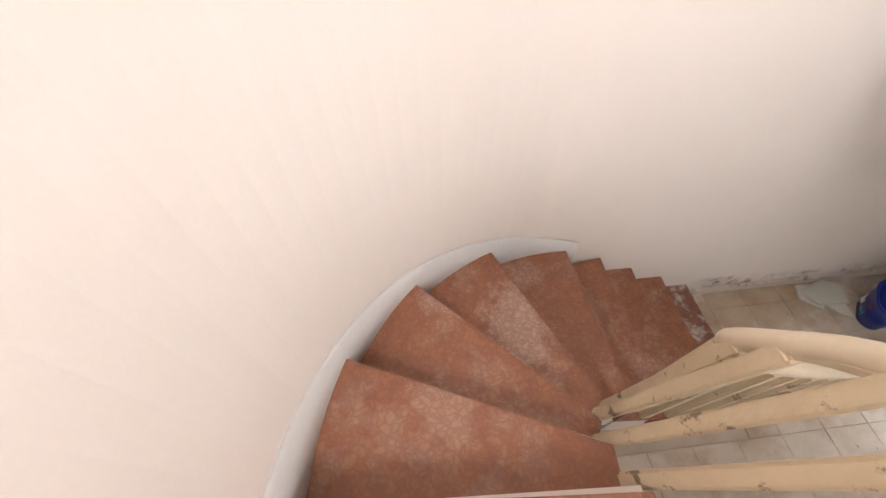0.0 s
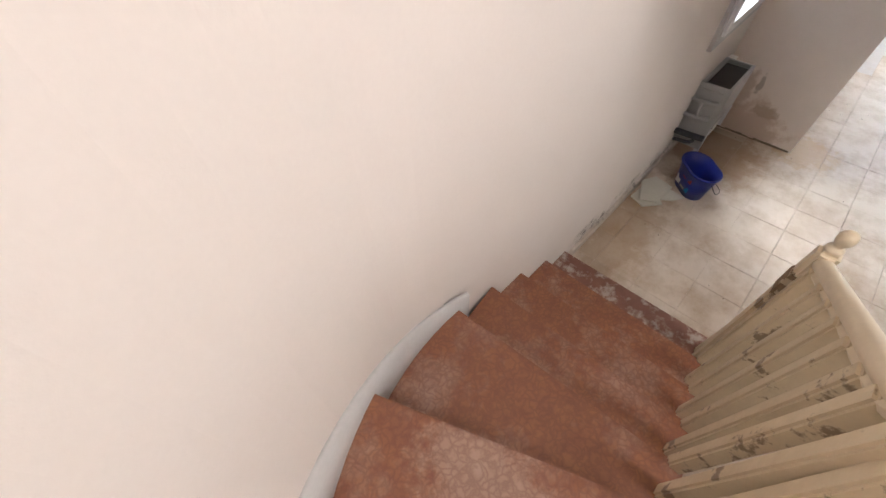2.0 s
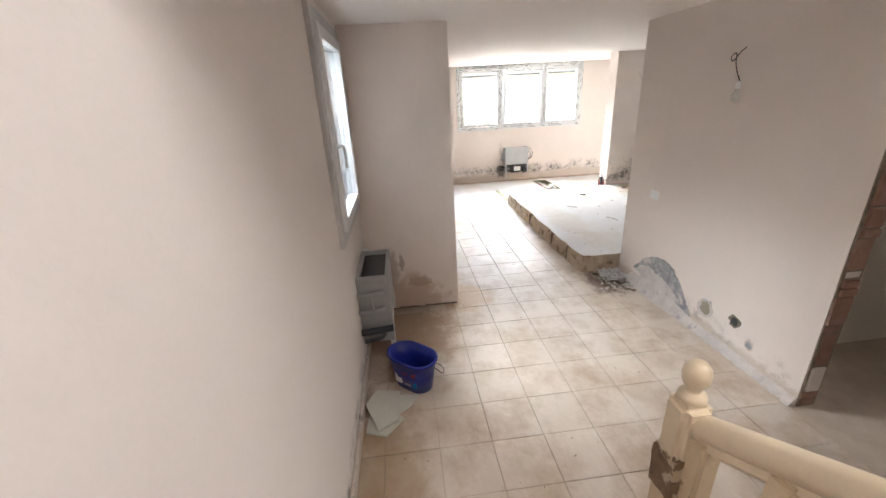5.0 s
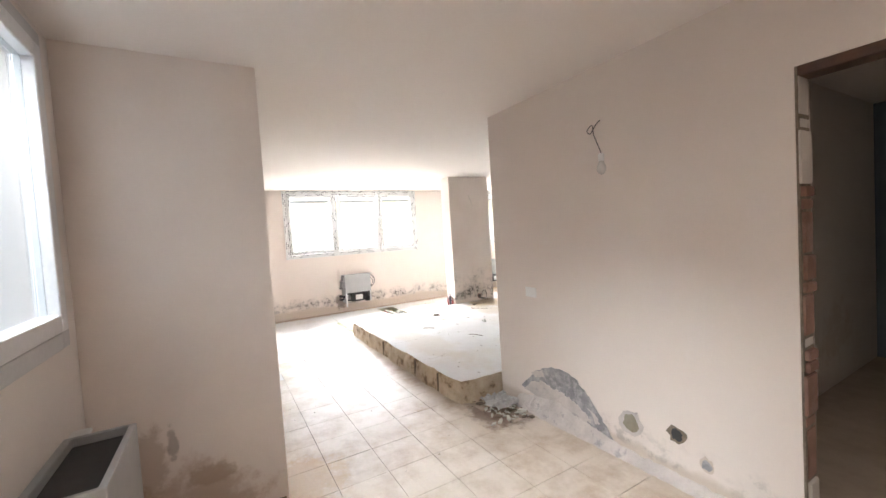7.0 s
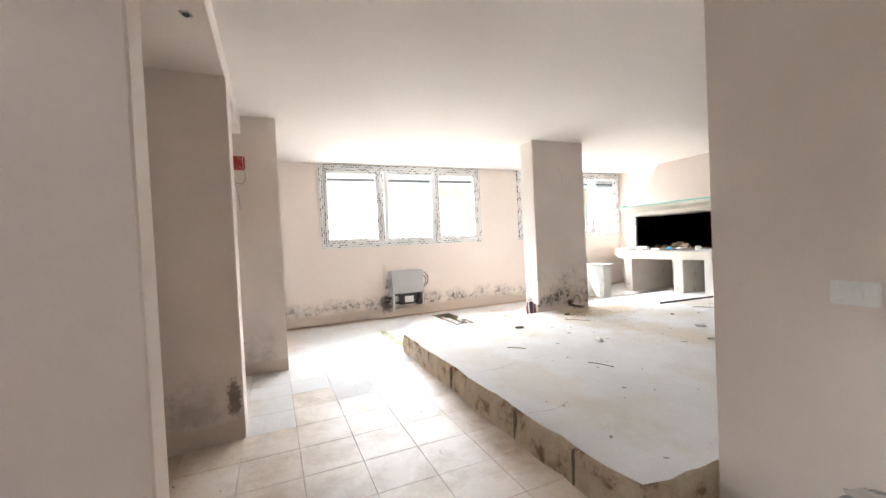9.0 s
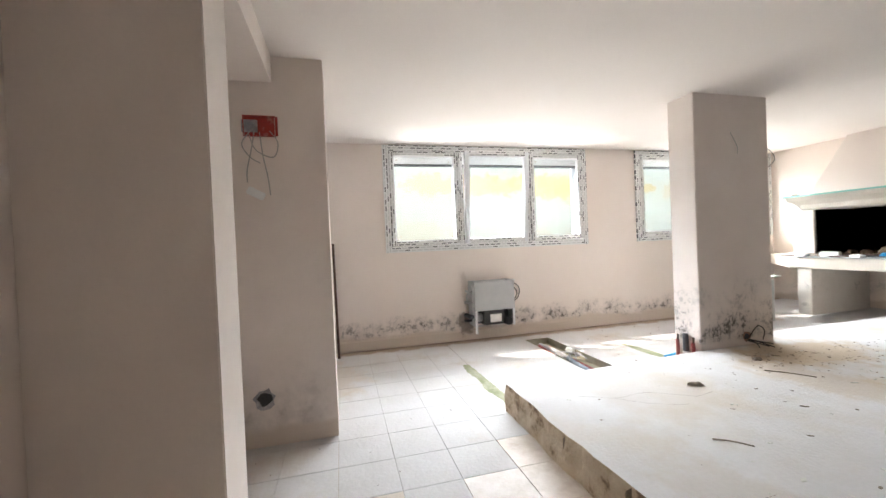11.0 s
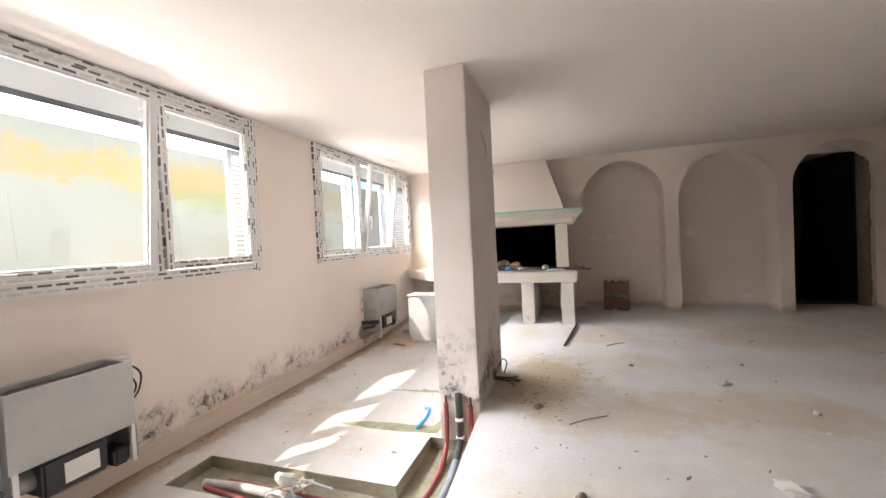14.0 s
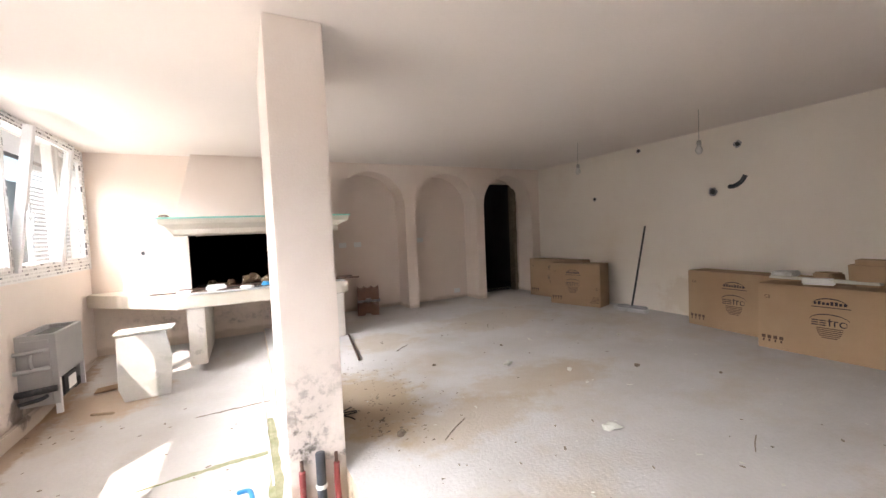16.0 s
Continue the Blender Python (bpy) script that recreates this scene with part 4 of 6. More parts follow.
# ---- fan coil units ----


def fan_coil(name, m, label):
    """Uncovered unit, 0.55 wide, 0.24 deep, 0.56 high; its back on x = 0, its front towards -x, y along."""
    u = thing(name, (0, 0, 0), label, "fan coil unit", "fan coil units on the walls")
    bm = bmesh.new()
    rim = [[bm.verts.new((x, y, z)) for x, y in ((-0.24, -0.27), (-0.24, 0.27), (0.0, 0.27), (0.0, -0.27))] for z in (0.0, 0.20, 0.56)]
    top_in = [bm.verts.new((x, y, 0.56)) for x, y in ((-0.215, -0.25), (-0.215, 0.25), (-0.03, 0.25), (-0.03, -0.25))]
    deep_in = [bm.verts.new((v.co.x, v.co.y, 0.50)) for v in top_in]
    for r0, r1 in ((rim[0], rim[1]), (rim[1], rim[2]), (rim[2], top_in), (top_in, deep_in)):
        for k in range(4):
            if r0 is rim[0] and k == 0:
                continue
            bm.faces.new((r0[k], r0[(k + 1) % 4], r1[(k + 1) % 4], r1[k]))
    bmesh.ops.bevel(bm, geom=[e for e in bm.edges if len(e.link_faces) == 2], offset=0.003, segments=1, affect="EDGES")
    part("casing", bm, m_steel, u, "bare grey sheet-steel casing")
    part("grille", boxes(((-0.215, -0.25, 0.515), (-0.03, 0.25, 0.525))), m_black, u, "black slot on top")
    part("fan_tray", boxes(((-0.228, -0.13, 0.012), (-0.035, 0.15, 0.188)), bevel=0.012), m_black, u, "black plastic fan housing")
    part("drain_end", boxes(((-0.215, -0.25, -0.015), (-0.06, -0.165, 0.085)), bevel=0.015), m_black, u, "black drain tray end")
    # dark colour on the steel stands in for shade inside the open casing
    part("back_plate", box((-0.03, -0.262, 0.0), (-0.02, 0.262, 0.2)), m_dark_metal, u, "steel back plate, coloured dark for the shade inside")
    part("label_plate", box((-0.2335, -0.085, 0.045), (-0.2285, 0.065, 0.145)), m_white, u, "white data plate")
    part("motor", tube([(-0.13, 0.15, 0.10), (-0.13, 0.235, 0.10)], 0.052, 14), m_steel, u, "round steel motor end", True)
    part("cable_clip", box((-0.07, -0.37, 0.535), (-0.005, -0.275, 0.552), 0.003), m_white, u, "white plastic clip")
    for lo, hi in (((-0.245, 0.238, -0.085), (-0.205, 0.262, 0.20)), ((-0.245, -0.262, -0.01), (-0.215, -0.242, 0.20))):
        part("bracket", box(lo, hi, 0.002), m_pvc, u, "pale steel foot bracket")
    part("bracket_rail", box((-0.215, 0.16, 0.0), (-0.20, 0.238, 0.016)), m_steel, u, "thin steel cross rail")
    part("side_cover", box((-0.20, 0.272, 0.02), (-0.03, 0.285, 0.52), 0.003), m_steel, u, "folded steel side plate")
    bm = tube([(-0.20, 0.29, 0.44), (-0.16, 0.31, 0.44), (-0.06, 0.31, 0.43), (0.0, 0.30, 0.43)], 0.016, 8)
    tube([(-0.19, 0.29, 0.30), (-0.15, 0.32, 0.30), (-0.05, 0.32, 0.29), (0.0, 0.31, 0.29)], 0.018, 8, bm)
    tube([(-0.10, 0.30, 0.43), (-0.10, 0.325, 0.37), (-0.11, 0.32, 0.30)], 0.012, 8, bm)
    part("pipe_fitting", bm, m_steel, u, "steel pipe elbows at the side", True)
    bm = tube([(-0.24, 0.31, 0.135), (-0.12, 0.32, 0.13), (0.0, 0.315, 0.12)], 0.026, 10)
    part("valve", bm, m_dark_pipe, u, "black bar-shaped valve body at the side", True)
    bm = tube([(-0.17, 0.29, 0.08), (-0.14, 0.33, 0.07), (-0.02, 0.33, 0.05)], 0.016, 8)
    part("valve", bm, m_dark_pipe, u, "dark pipe fittings at the side", True)
    bm = tube([(-0.05, -0.27, 0.50), (-0.08, -0.33, 0.51), (-0.10, -0.40, 0.44), (-0.08, -0.40, 0.33), (-0.10, -0.33, 0.27), (-0.15, -0.27, 0.25)], 0.006, 6)
    tube([(-0.08, -0.27, 0.47), (-0.1, -0.32, 0.46), (-0.12, -0.36, 0.37), (-0.12, -0.30, 0.27), (-0.15, -0.27, 0.20)], 0.006, 6, bm)
    part("cable", bm, m_wire, u, "looped black cables", True)
    u.matrix_world = m
    return u


fan_coil("fan_coil", pose(XW - 0.001, -0.965, 0.20), "bare grey fan coil unit on the wall under the wide window")
fan_coil("fan_coil", pose(XW - 0.001, -4.52, 0.20), "bare grey fan coil unit with side valves near the hearth")
fan_coil("fan_coil", pose(4.66, YS - 0.001, 0.20, 0, 0, 90), "bare grey fan coil unit under the narrow hall window")

# ---- hearth ----
hearth = thing("fireplace", (9.1, YA, 0.2), "plastered open fireplace with a stone mantel over a rendered bench", "fireplace")


def off(o, p):
    return (p[0] - o[0], p[1] - o[1], p[2] - o[2])


def abox(o, lo, hi, bevel=0.0):
    return box(off(o, lo), off(o, hi), bevel)


HO = (9.1, YA, 0.2)
bench = [(8.15, -4.9), (9.9, -4.9), (XW, -5.80), (XW, YA), (8.15, YA)]
part("bench_top", prism([(x - HO[0], y - HO[1]) for x, y in bench], 0.54, 0.68, 0.01), m_mantel, hearth, "thick pale rendered bench top")
for x0, x1, zz in ((8.20, 8.36, 0.2), (8.70, 8.86, 0.2), (9.66, 9.82, 0.14)):
    part("leg", abox(HO, (x0, YA, zz), (x1, -4.92, 0.74), 0.008), m_masonry, hearth, "rendered masonry leg with stains")
part("pillar", abox(HO, (8.25, -5.9, 0.88), (8.41, -5.2, 1.50), 0.006), m_mantel, hearth)
part("pillar", abox(HO, (9.79, -5.9, 0.88), (9.99, -5.2, 1.50), 0.006), m_mantel, hearth)
bm = bmesh.new()
fb = [(8.41, -5.24), (8.41, -5.94), (9.79, -5.94), (9.79, -5.24)]
rows = [[bm.verts.new(off(HO, (x, y, z))) for x, y in fb] for z in (0.885, 1.60)]
for k in range(3):
    bm.faces.new((rows[0][k], rows[0][k + 1], rows[1][k + 1], rows[1][k]))
bm.faces.new(rows[0])
bmesh.ops.solidify(bm, geom=list(bm.faces), thickness=0.03)
part("firebox", bm, m_soot, hearth, "soot-black firebox")
bm = bmesh.new()
prof = [(-5.2, 1.50), (-5.17, 1.52), (-5.16, 1.57), (-5.10, 1.63), (-5.08, 1.68), (YA, 1.68), (YA, 1.50)]
a = [bm.verts.new(off(HO, (8.06 + (0.12 if z < 1.6 else 0), y, z))) for y, z in prof]
b = [bm.verts.new(off(HO, (10.04 - (0.12 if z < 1.6 else 0), y, z))) for y, z in prof]
bm.faces.new(a)
bm.faces.new(list(reversed(b)))
for i in range(len(prof)):
    j = (i + 1) % len(prof)
    bm.faces.new((a[i], a[j], b[j], b[i]))
part("mantel", bm, m_mantel, hearth, "moulded pale mantel shelf")
part("masking_tape", boxes((off(HO, (8.04, -5.09, 1.682)), off(HO, (10.05, -5.04, 1.70))), (off(HO, (8.04, -5.04, 1.682)), off(HO, (8.05, -5.9, 1.70)))), m_teal, hearth, "teal masking strip along the shelf")
bm = bmesh.new()
lo4 = [(8.28, -5.3), (9.92, -5.3), (9.92, YA), (8.28, YA)]
hi4 = [(8.54, -5.86), (9.78, -5.86), (9.78, YA), (8.54, YA)]
a = [bm.verts.new(off(HO, (x, y, 1.68))) for x, y in lo4]
b = [bm.verts.new(off(HO, (x, y, CEIL))) for x, y in hi4]
bm.faces.new(a)
bm.faces.new(b)
for i in range(4):
    bm.faces.new((a[i], a[(i + 1) % 4], b[(i + 1) % 4], b[i]))
part("hood", bm, m_plaster, hearth, "tapered plastered chimney hood")

# ---- doorway with bare block jambs ----


def jamb(name, place, heights, depth, y0, y1, label):
    j = tagged(thing(name, place, label, "door jamb"), kind="structure")
    rnd = random.Random(len(name) + int(place[0] * 10))
    part("mortar", box((0, y0, 0), (depth * 0.6, y1, heights)), m_debris, j, "grey mortar bed")
    z = 0.01
    while z < heights - 0.05:
        h = min(rnd.choice((0.055, 0.12, 0.19, 0.24)), heights - z)
        part("brick", box((-rnd.uniform(0.0, 0.02), y0 + rnd.uniform(0.0, 0.02), z), (depth * 0.5, y1 - rnd.uniform(0, 0.02), z + h - 0.012), 0.004),
             m_terracotta if rnd.random() < 0.75 else m_masonry, j)
        z += h
    return j


jamb("door_jamb", (3.452, YH - 0.132, 0.0), 2.12, 0.05, 0.004, 0.128, "broken hall doorway edge with bare red bricks")
jamb("door_jamb", (4.45, DEEP - 0.12, 0.2), 2.08, 0.10, 0.0, 0.16, "broken doorway edge with bare red bricks under the arch")
lintel = tagged(thing("door_lintel", (3.0, YH - 0.066, 2.10), "dark stained timber lintel over the hall doorway", "lintel"), kind="structure")
part("beam", box((-0.45, -0.06, -0.02), (0.455, 0.06, 0.03), 0.004), m_rust, lintel)

# ---- hall things ----
bucket = thing("bucket", (4.105, 1.725, 0.0), "blue oblong plastic bucket with a wire handle on the tiles", "bucket", turn=48)


def stadium(w, d, n=10):
    r = d / 2
    pts = []
    for sgn in (1, -1):
        for k in range(n + 1):
            a = math.pi * (k / n - 0.5)
            pts.append((sgn * (w / 2 - r) + sgn * r * math.cos(a), sgn * r * math.sin(a)))
    return pts


bm = bmesh.new()
rings = []
for w, d, z in ((0.29, 0.18, 0.0), (0.33, 0.21, 0.12), (0.37, 0.24, 0.225), (0.395, 0.265, 0.232), (0.395, 0.265, 0.245), (0.37, 0.24, 0.245), (0.322, 0.202, 0.12), (0.282, 0.172, 0.01)):
    rings.append([bm.verts.new((x, y, z)) for x, y in stadium(w, d)])
for a, b in zip(rings, rings[1:]):
    for k in range(len(a)):
        bm.faces.new((a[k], a[(k + 1) % len(a)], b[(k + 1) % len(a)], b[k]))
bm.faces.new(list(reversed(rings[0])))
bm.faces.new(rings[-1])
bmesh.ops.scale(bm, vec=(1.02, 0.96, 1.06), verts=bm.verts)
part("body", bm, m_blue, bucket, "glossy blue body", True)
part("handle", tube([(0.20, 0.0, 0.22), (0.225, -0.06, 0.14), (0.15, -0.15, 0.11), (0.0, -0.165, 0.10), (-0.15, -0.15, 0.11), (-0.225, -0.06, 0.14), (-0.20, 0.0, 0.22)], 0.003, 6), m_wire, bucket, "thin dark wire handle", True)
for x, z, w, h, m, lab in ((0.03, 0.05, 0.06, 0.11, m_white, "white picture label"), (-0.03, 0.15, 0.05, 0.045, m_red, "red label patch"), (-0.10, 0.15, 0.035, 0.04, m_red, "red label patch"), (-0.05, 0.05, 0.06, 0.05, m_board, "pale label patch"), (-0.10, 0.05, 0.04, 0.05, m_cyan, "light blue label patch")):
    yy = 0.9 * (0.09 + 0.03 * (z + h / 2) / 0.235) + 0.002
    part("label_patch", box((x, yy - 0.002, z), (x + w, yy + 0.002, z + h), 0), m, bucket, lab)

shards = [((3.84, 1.945, 0.030), [(0.15, 0.045), (0.13, -0.10), (-0.10, -0.085), (-0.17, 0.02), (0.035, 0.105)], 4, 0, "broken pale plaster board shard lying on the tiles"),
          ((3.74, 1.96, 0.002), [(-0.11, -0.08), (0.02, -0.11), (0.09, -0.02), (0.04, 0.09), (-0.08, 0.07)], 0, 60, "small broken board shard under a bigger one"),
          ((3.90, 1.80, 0.006), [(0.06, 0.06), (0.05, -0.09), (-0.04, -0.03), (-0.10, 0.05)], 2, 0, "narrow broken board shard beside the bucket")]
for place, pts, tilt, turn, label in shards:
    sh = thing("board_shard", place, label, "debris", "broken board by the bucket", turn=turn)
    part("board", prism([(1.15 * x, 1.15 * y) for x, y in pts], 0.0, 0.016, 0.002), m_board, sh)
    sh.rotation_euler.x = radians(tilt)

bulb_no = 0


def bulb(place, drop, label, top_wire=None, name="pendant_bulb"):
    """A bare bulb in a lamp holder at the end of a cable; place is where the cable leaves its surface."""
    u = thing(name, place, label, "light bulb")
    end = Vector((0, 0, -drop))
    pts = top_wire or [(0, 0, 0), (0.004, 0.002, -drop * 0.5), (0, 0, -drop)]
    part("cable", tube(pts, 0.003, 6), m_grey_wire if name == "pendant_bulb" else m_wire, u, "", True)
    part("holder", lathe([(0.012, 0.0), (0.02, -0.008), (0.02, -0.045), (0.016, -0.05)], 14, tuple(end)), m_white if name != "pendant_bulb" else m_grey_wire, u, "lamp holder", True)
    part("glass", lathe([(0.014, -0.045), (0.018, -0.06), (0.03, -0.085), (0.032, -0.10), (0.024, -0.125), (0.006, -0.135)], 16, tuple(end)), m_bulb_glass, u, "unlit bulb", True)
    return u


bulb((4.43, YH + 0.001, 2.165), 0.21, "bare bulb hanging from a looped cable on the hall wall",
     [(0, 0, 0), (0.01, 0.03, -0.03), (0.045, 0.04, -0.08), (0.07, 0.04, -0.055), (0.03, 0.04, -0.03), (0.02, 0.04, -0.09), (0, 0.035, -0.15), (0, 0.0, -0.21)], "wall_bulb")
for x, y, d in ((5.27, -3.95, 0.28), (5.2, -2.45, 0.30)):
    bulb((x, y, CEIL), d, "bare bulb hanging by a thin cable from the ceiling")


def switch_plate(name, m, w, h, rockers, label):
    """Plate that lies on a wall facing +y in its own frame."""
    u = thing(name, (0, 0, 0), label, "switch")
    part("plate", box((-w / 2, 0, -h / 2), (w / 2, 0.009, h / 2), 0.003), m_white, u)
    for k in range(rockers):
        x = (k - (rockers - 1) / 2) * 0.026
        part("rocker", box((x - 0.0115, 0.009, -0.022), (x + 0.0115, 0.014, 0.022), 0.002), m_white, u)
    u.matrix_world = m
    return u


switch_plate("light_switch", pose(5.15, YH, 0.985), 0.122, 0.08, 2, "white double light switch on the hall wall")
switch_plate("light_switch", pose(8.25, 1.76, 1.05, 0, 0, 180), 0.08, 0.08, 1, "white light switch on the alcove wall")
for x, z in ((7.86, 1.27), (7.62, 1.27), (6.52, 1.29), (5.82, 0.33)):
    switch_plate("wall_socket", pose(x, DEEP, z, 0, 0, 0), 0.12, 0.08, 0 if x != 5.82 else 2, "blank white socket plate in a wall niche")


def rough_hole(name, place, axis, r, label, mats=(m_cement, m_debris), seed=1):
    """A broken-out recess: ragged mortar rim with a darker pit."""
    u = thing(name, place, label, "wall hole")
    rnd = random.Random(seed)
    for part_name, rr, th, m in (("rim", r, 0.004, mats[0]), ("pit", r * 0.62, 0.007, mats[1])):
        n = 14
        pts = [(rr * rnd.uniform(0.7, 1.15) * math.cos(2 * math.pi * k / n), rr * rnd.uniform(0.7, 1.15) * math.sin(2 * math.pi * k / n)) for k in range(n)]
        bm = prism(pts, 0.0, th)
        rot = pose(0, 0, 0, -90) if axis == "y" else pose(0, 0, 0, 0, 90)
        if axis == "-x":
            rot = pose(0, 0, 0, 0, -90)
        bmesh.ops.transform(bm, matrix=rot, verts=bm.verts)
        part(part_name, bm, m, u)
    return u


rough_hole("wall_hole", (4.015, YH, 0.285), "y", 0.055, "small dark broken hole low in the hall wall", (m_debris, m_black), 2)
rough_hole("wall_hole", (4.30, YH, 0.245), "y", 0.09, "grey broken patch low in the hall wall", (m_mortar, m_dirt), 5)
rough_hole("wall_hole", (3.86, YH, 0.18), "y", 0.045, "small chipped spot low in the hall wall", (m_hall_wall, m_cement), 8)
rough_hole("wall_hole", (8.735, 1.40, 0.31), "-x", 0.07, "dark broken hole low on the pier", (m_cement, m_black), 3)
for y, z, r, sd in ((-3.86, 2.44, 0.035, 4), (-4.66, 1.83, 0.035, 6), (-2.88, 1.76, 0.06, 7), (-2.61, 2.27, 0.045, 9)):
    rough_hole("wall_hole", (XR, y, z), "x", r, "small broken-out wiring box in the side wall", (m_cement, m_wire), sd)
bm = tube([(0.0, 0, 0), (0.02, 0.06, 0.0), (0.02, 0.13, 0.04), (0.01, 0.17, 0.11)], 0.022, 10, ribs=0.2)
part("pipe", bm, m_dark_pipe, thing("bent_pipe", (XR, -2.70, 1.80), "short bent black corrugated pipe in the side wall", "pipe"), "", True)

# cement patch of a broken arch shape on the hall wall
patch = thing("cement_patch", (4.93, YH + 0.0, 0.0), "rough grey cement patch where a step was cut away", "wall patch")
pts = []
for (xa, za), (xb, zb) in zip(*(lambda q: (q, q[1:] + q[:1]))([(0.40, 0.17), (0.32, 0.24), (0.25, 0.30), (0.17, 0.36), (0.04, 0.415), (-0.10, 0.42), (-0.21, 0.385), (-0.29, 0.31), (-0.37, 0.235), (-0.42, 0.16), (-0.49, 0.075), (-0.36, 0.085), (-0.08, 0.14), (0.10, 0.16), (0.24, 0.14)])):
    rnd = random.Random(int(xa * 997 + za * 311))
    for k in range(4):
        f = k / 4
        pts.append((xa + (xb - xa) * f + rnd.uniform(-0.007, 0.007), za + (zb - za) * f + rnd.uniform(-0.007, 0.007)))
bm = bmesh.new()
add_slab(bm, pts, 0.0, 0.006)
part("patch", bm, m_cement, patch)
rnd = random.Random(9)
for base, th in (([(0.36, 0.15), (0.25, 0.25), (0.14, 0.27), (0.02, 0.25), (-0.08, 0.25), (-0.17, 0.22), (-0.26, 0.18), (-0.33, 0.12), (-0.20, 0.09), (0.05, 0.10)], 0.010),
                 ([(0.27, 0.31), (0.20, 0.345), (0.13, 0.36), (0.12, 0.325), (0.20, 0.29)], 0.010), ([(-0.30, 0.22), (-0.34, 0.20), (-0.40, 0.14), (-0.36, 0.13)], 0.009)):
    ragged = []
    for (xa, za), (xb, zb) in zip(base, base[1:] + base[:1]):
        for k in range(5):
            ragged.append((xa + (xb - xa) * k / 5 + rnd.uniform(-0.01, 0.01), za + (zb - za) * k / 5 + rnd.uniform(-0.01, 0.01)))
    bm = bmesh.new()
    add_slab(bm, ragged, 0.0, th)
    part("mortar_smear", bm, m_mortar, patch, "pale mortar smeared over the cement")
strip = thing("mortar_fillet", (4.5, YH, 0.0), "low rough pale mortar fillet along the hall wall", "mortar strip")
bm = bmesh.new()
rnd = random.Random(21)
rows = []
for k in range(61):
    x = 0.86 - 1.90 * k / 60
    h = 0.055 + 0.115 * max(0.0, 1 - abs(x - 0.45) / 0.55) + rnd.uniform(-0.008, 0.008)
    w = 0.045 + 0.03 * max(0.0, min(1.0, x + 0.5)) + rnd.uniform(-0.005, 0.005)
    rows.append([bm.verts.new(v) for v in ((x, 0.0, 0.0), (x, w, 0.0), (x, w * 0.9, 0.014), (x, w * 0.5, h * 0.62 + rnd.uniform(-0.006, 0.006)), (x, 0.008, h), (x, 0.0, h))])
for a, b in zip(rows, rows[1:]):
    for k in range(5):
        bm.faces.new((a[k], a[k + 1], b[k + 1], b[k]))
    bm.faces.new((a[5], a[0], b[0], b[5]))
bm.faces.new(rows[0])
bm.faces.new(rows[-1])
part("fillet", bm, m_mortar, strip)
gap = tagged(thing("base_gap", (5.213, 1.24, 0.0), "dark broken gap under the pier end", "crack"), kind="structure")
rnd = random.Random(5)
bm = bmesh.new()
for k in range(16):
    add_box(bm, (0.002, 0.053 * k, 0.001), (0.0085, 0.053 * (k + 1), 0.008 + rnd.uniform(0, 0.014)))
part("gap", bm, m_debris, gap)

# plastic sheet and rubble at the platform's corner
sheet = thing("plastic_sheet", (5.40, -0.50, 0.0), "crumpled grey plastic sheet on rubble by the platform", "plastic sheet")
bm = bmesh.new()
bmesh.ops.create_grid(bm, x_segments=16, y_segments=12, size=1)
for v in bm.verts:
    q = noise.noise(v.co * 2.3 + Vector((3, 1, 0)))
    edge_k = 1 + 0.3 * noise.noise(v.co * 1.7)
    v.co = Vector((v.co.x * 0.14 * edge_k, v.co.y * 0.12 * edge_k, 0.05 + 0.05 * abs(q) + 0.02 * noise.noise(v.co * 7)))
part("sheet", bm, m_plastic_sheet, sheet)


def scatter(name, label, count, area, sizes, material, seed, flat=0.4, group="", z=0.0):
    """Many small crumbs in one mesh."""
    bm = bmesh.new()
    rnd = random.Random(seed)
    for _ in range(count):
        x, y, zz = area(rnd)
        a = rnd.uniform(*sizes)
        n = rnd.choice((3, 4, 5))
        th = a * rnd.uniform(0.15, flat)
        turn = rnd.uniform(0, 6.3)
        long_ = rnd.uniform(1.0, 2.6)
        pts = []
        for k in range(n):
            t = turn + 2 * math.pi * k / n
            px, py = a * long_ * math.cos(t - turn), a * math.sin(t - turn) * rnd.uniform(0.6, 1.0)
            pts.append((x + px * math.cos(turn) - py * math.sin(turn), y + px * math.sin(turn) + py * math.cos(turn)))
        add_prism(bm, pts, zz + z, zz + z + th)
    return tagged(part(name, bm, material), label, "debris", group, "stuff")


scatter("rubble", "crumbled mortar rubble at the platform corner", 110, lambda r: (5.38 + r.gauss(0, 0.12), -0.52 + r.gauss(0, 0.10), 0.001), (0.005, 0.022), m_debris, 3, 0.8)
scatter("rubble", "pale crumbs at the platform corner", 60, lambda r: (5.36 + r.gauss(0, 0.14), -0.5 + r.gauss(0, 0.12), 0.001), (0.005, 0.025), m_board, 5, 0.7)
scatter("chips", "small dark chips strewn over the dusty platform", 70, lambda r: (r.uniform(4.9, 8.6), r.uniform(-5.6, -0.4), 0.2005), (0.003, 0.011), m_debris, 6)
scatter("chips", "dark chips and crumbs round the column foot", 60, lambda r: (min(8.80, 8.62 - abs(r.gauss(0, 0.16))), -2.7 + r.gauss(0, 0.36), 0.2005), (0.003, 0.010), m_debris, 7)
scatter("chips", "pale plaster chips on the platform", 30, lambda r: (r.uniform(5.2, 8.5), r.uniform(-5.4, -0.5), 0.2005), (0.006, 0.016), m_board, 8)
scatter("chips", "dark chips on the dusty floor by the windows", 35, lambda r: (r.uniform(9.3, 10.7), r.uniform(-4.2, -1.8), 0.0005), (0.004, 0.012), m_debris, 9)
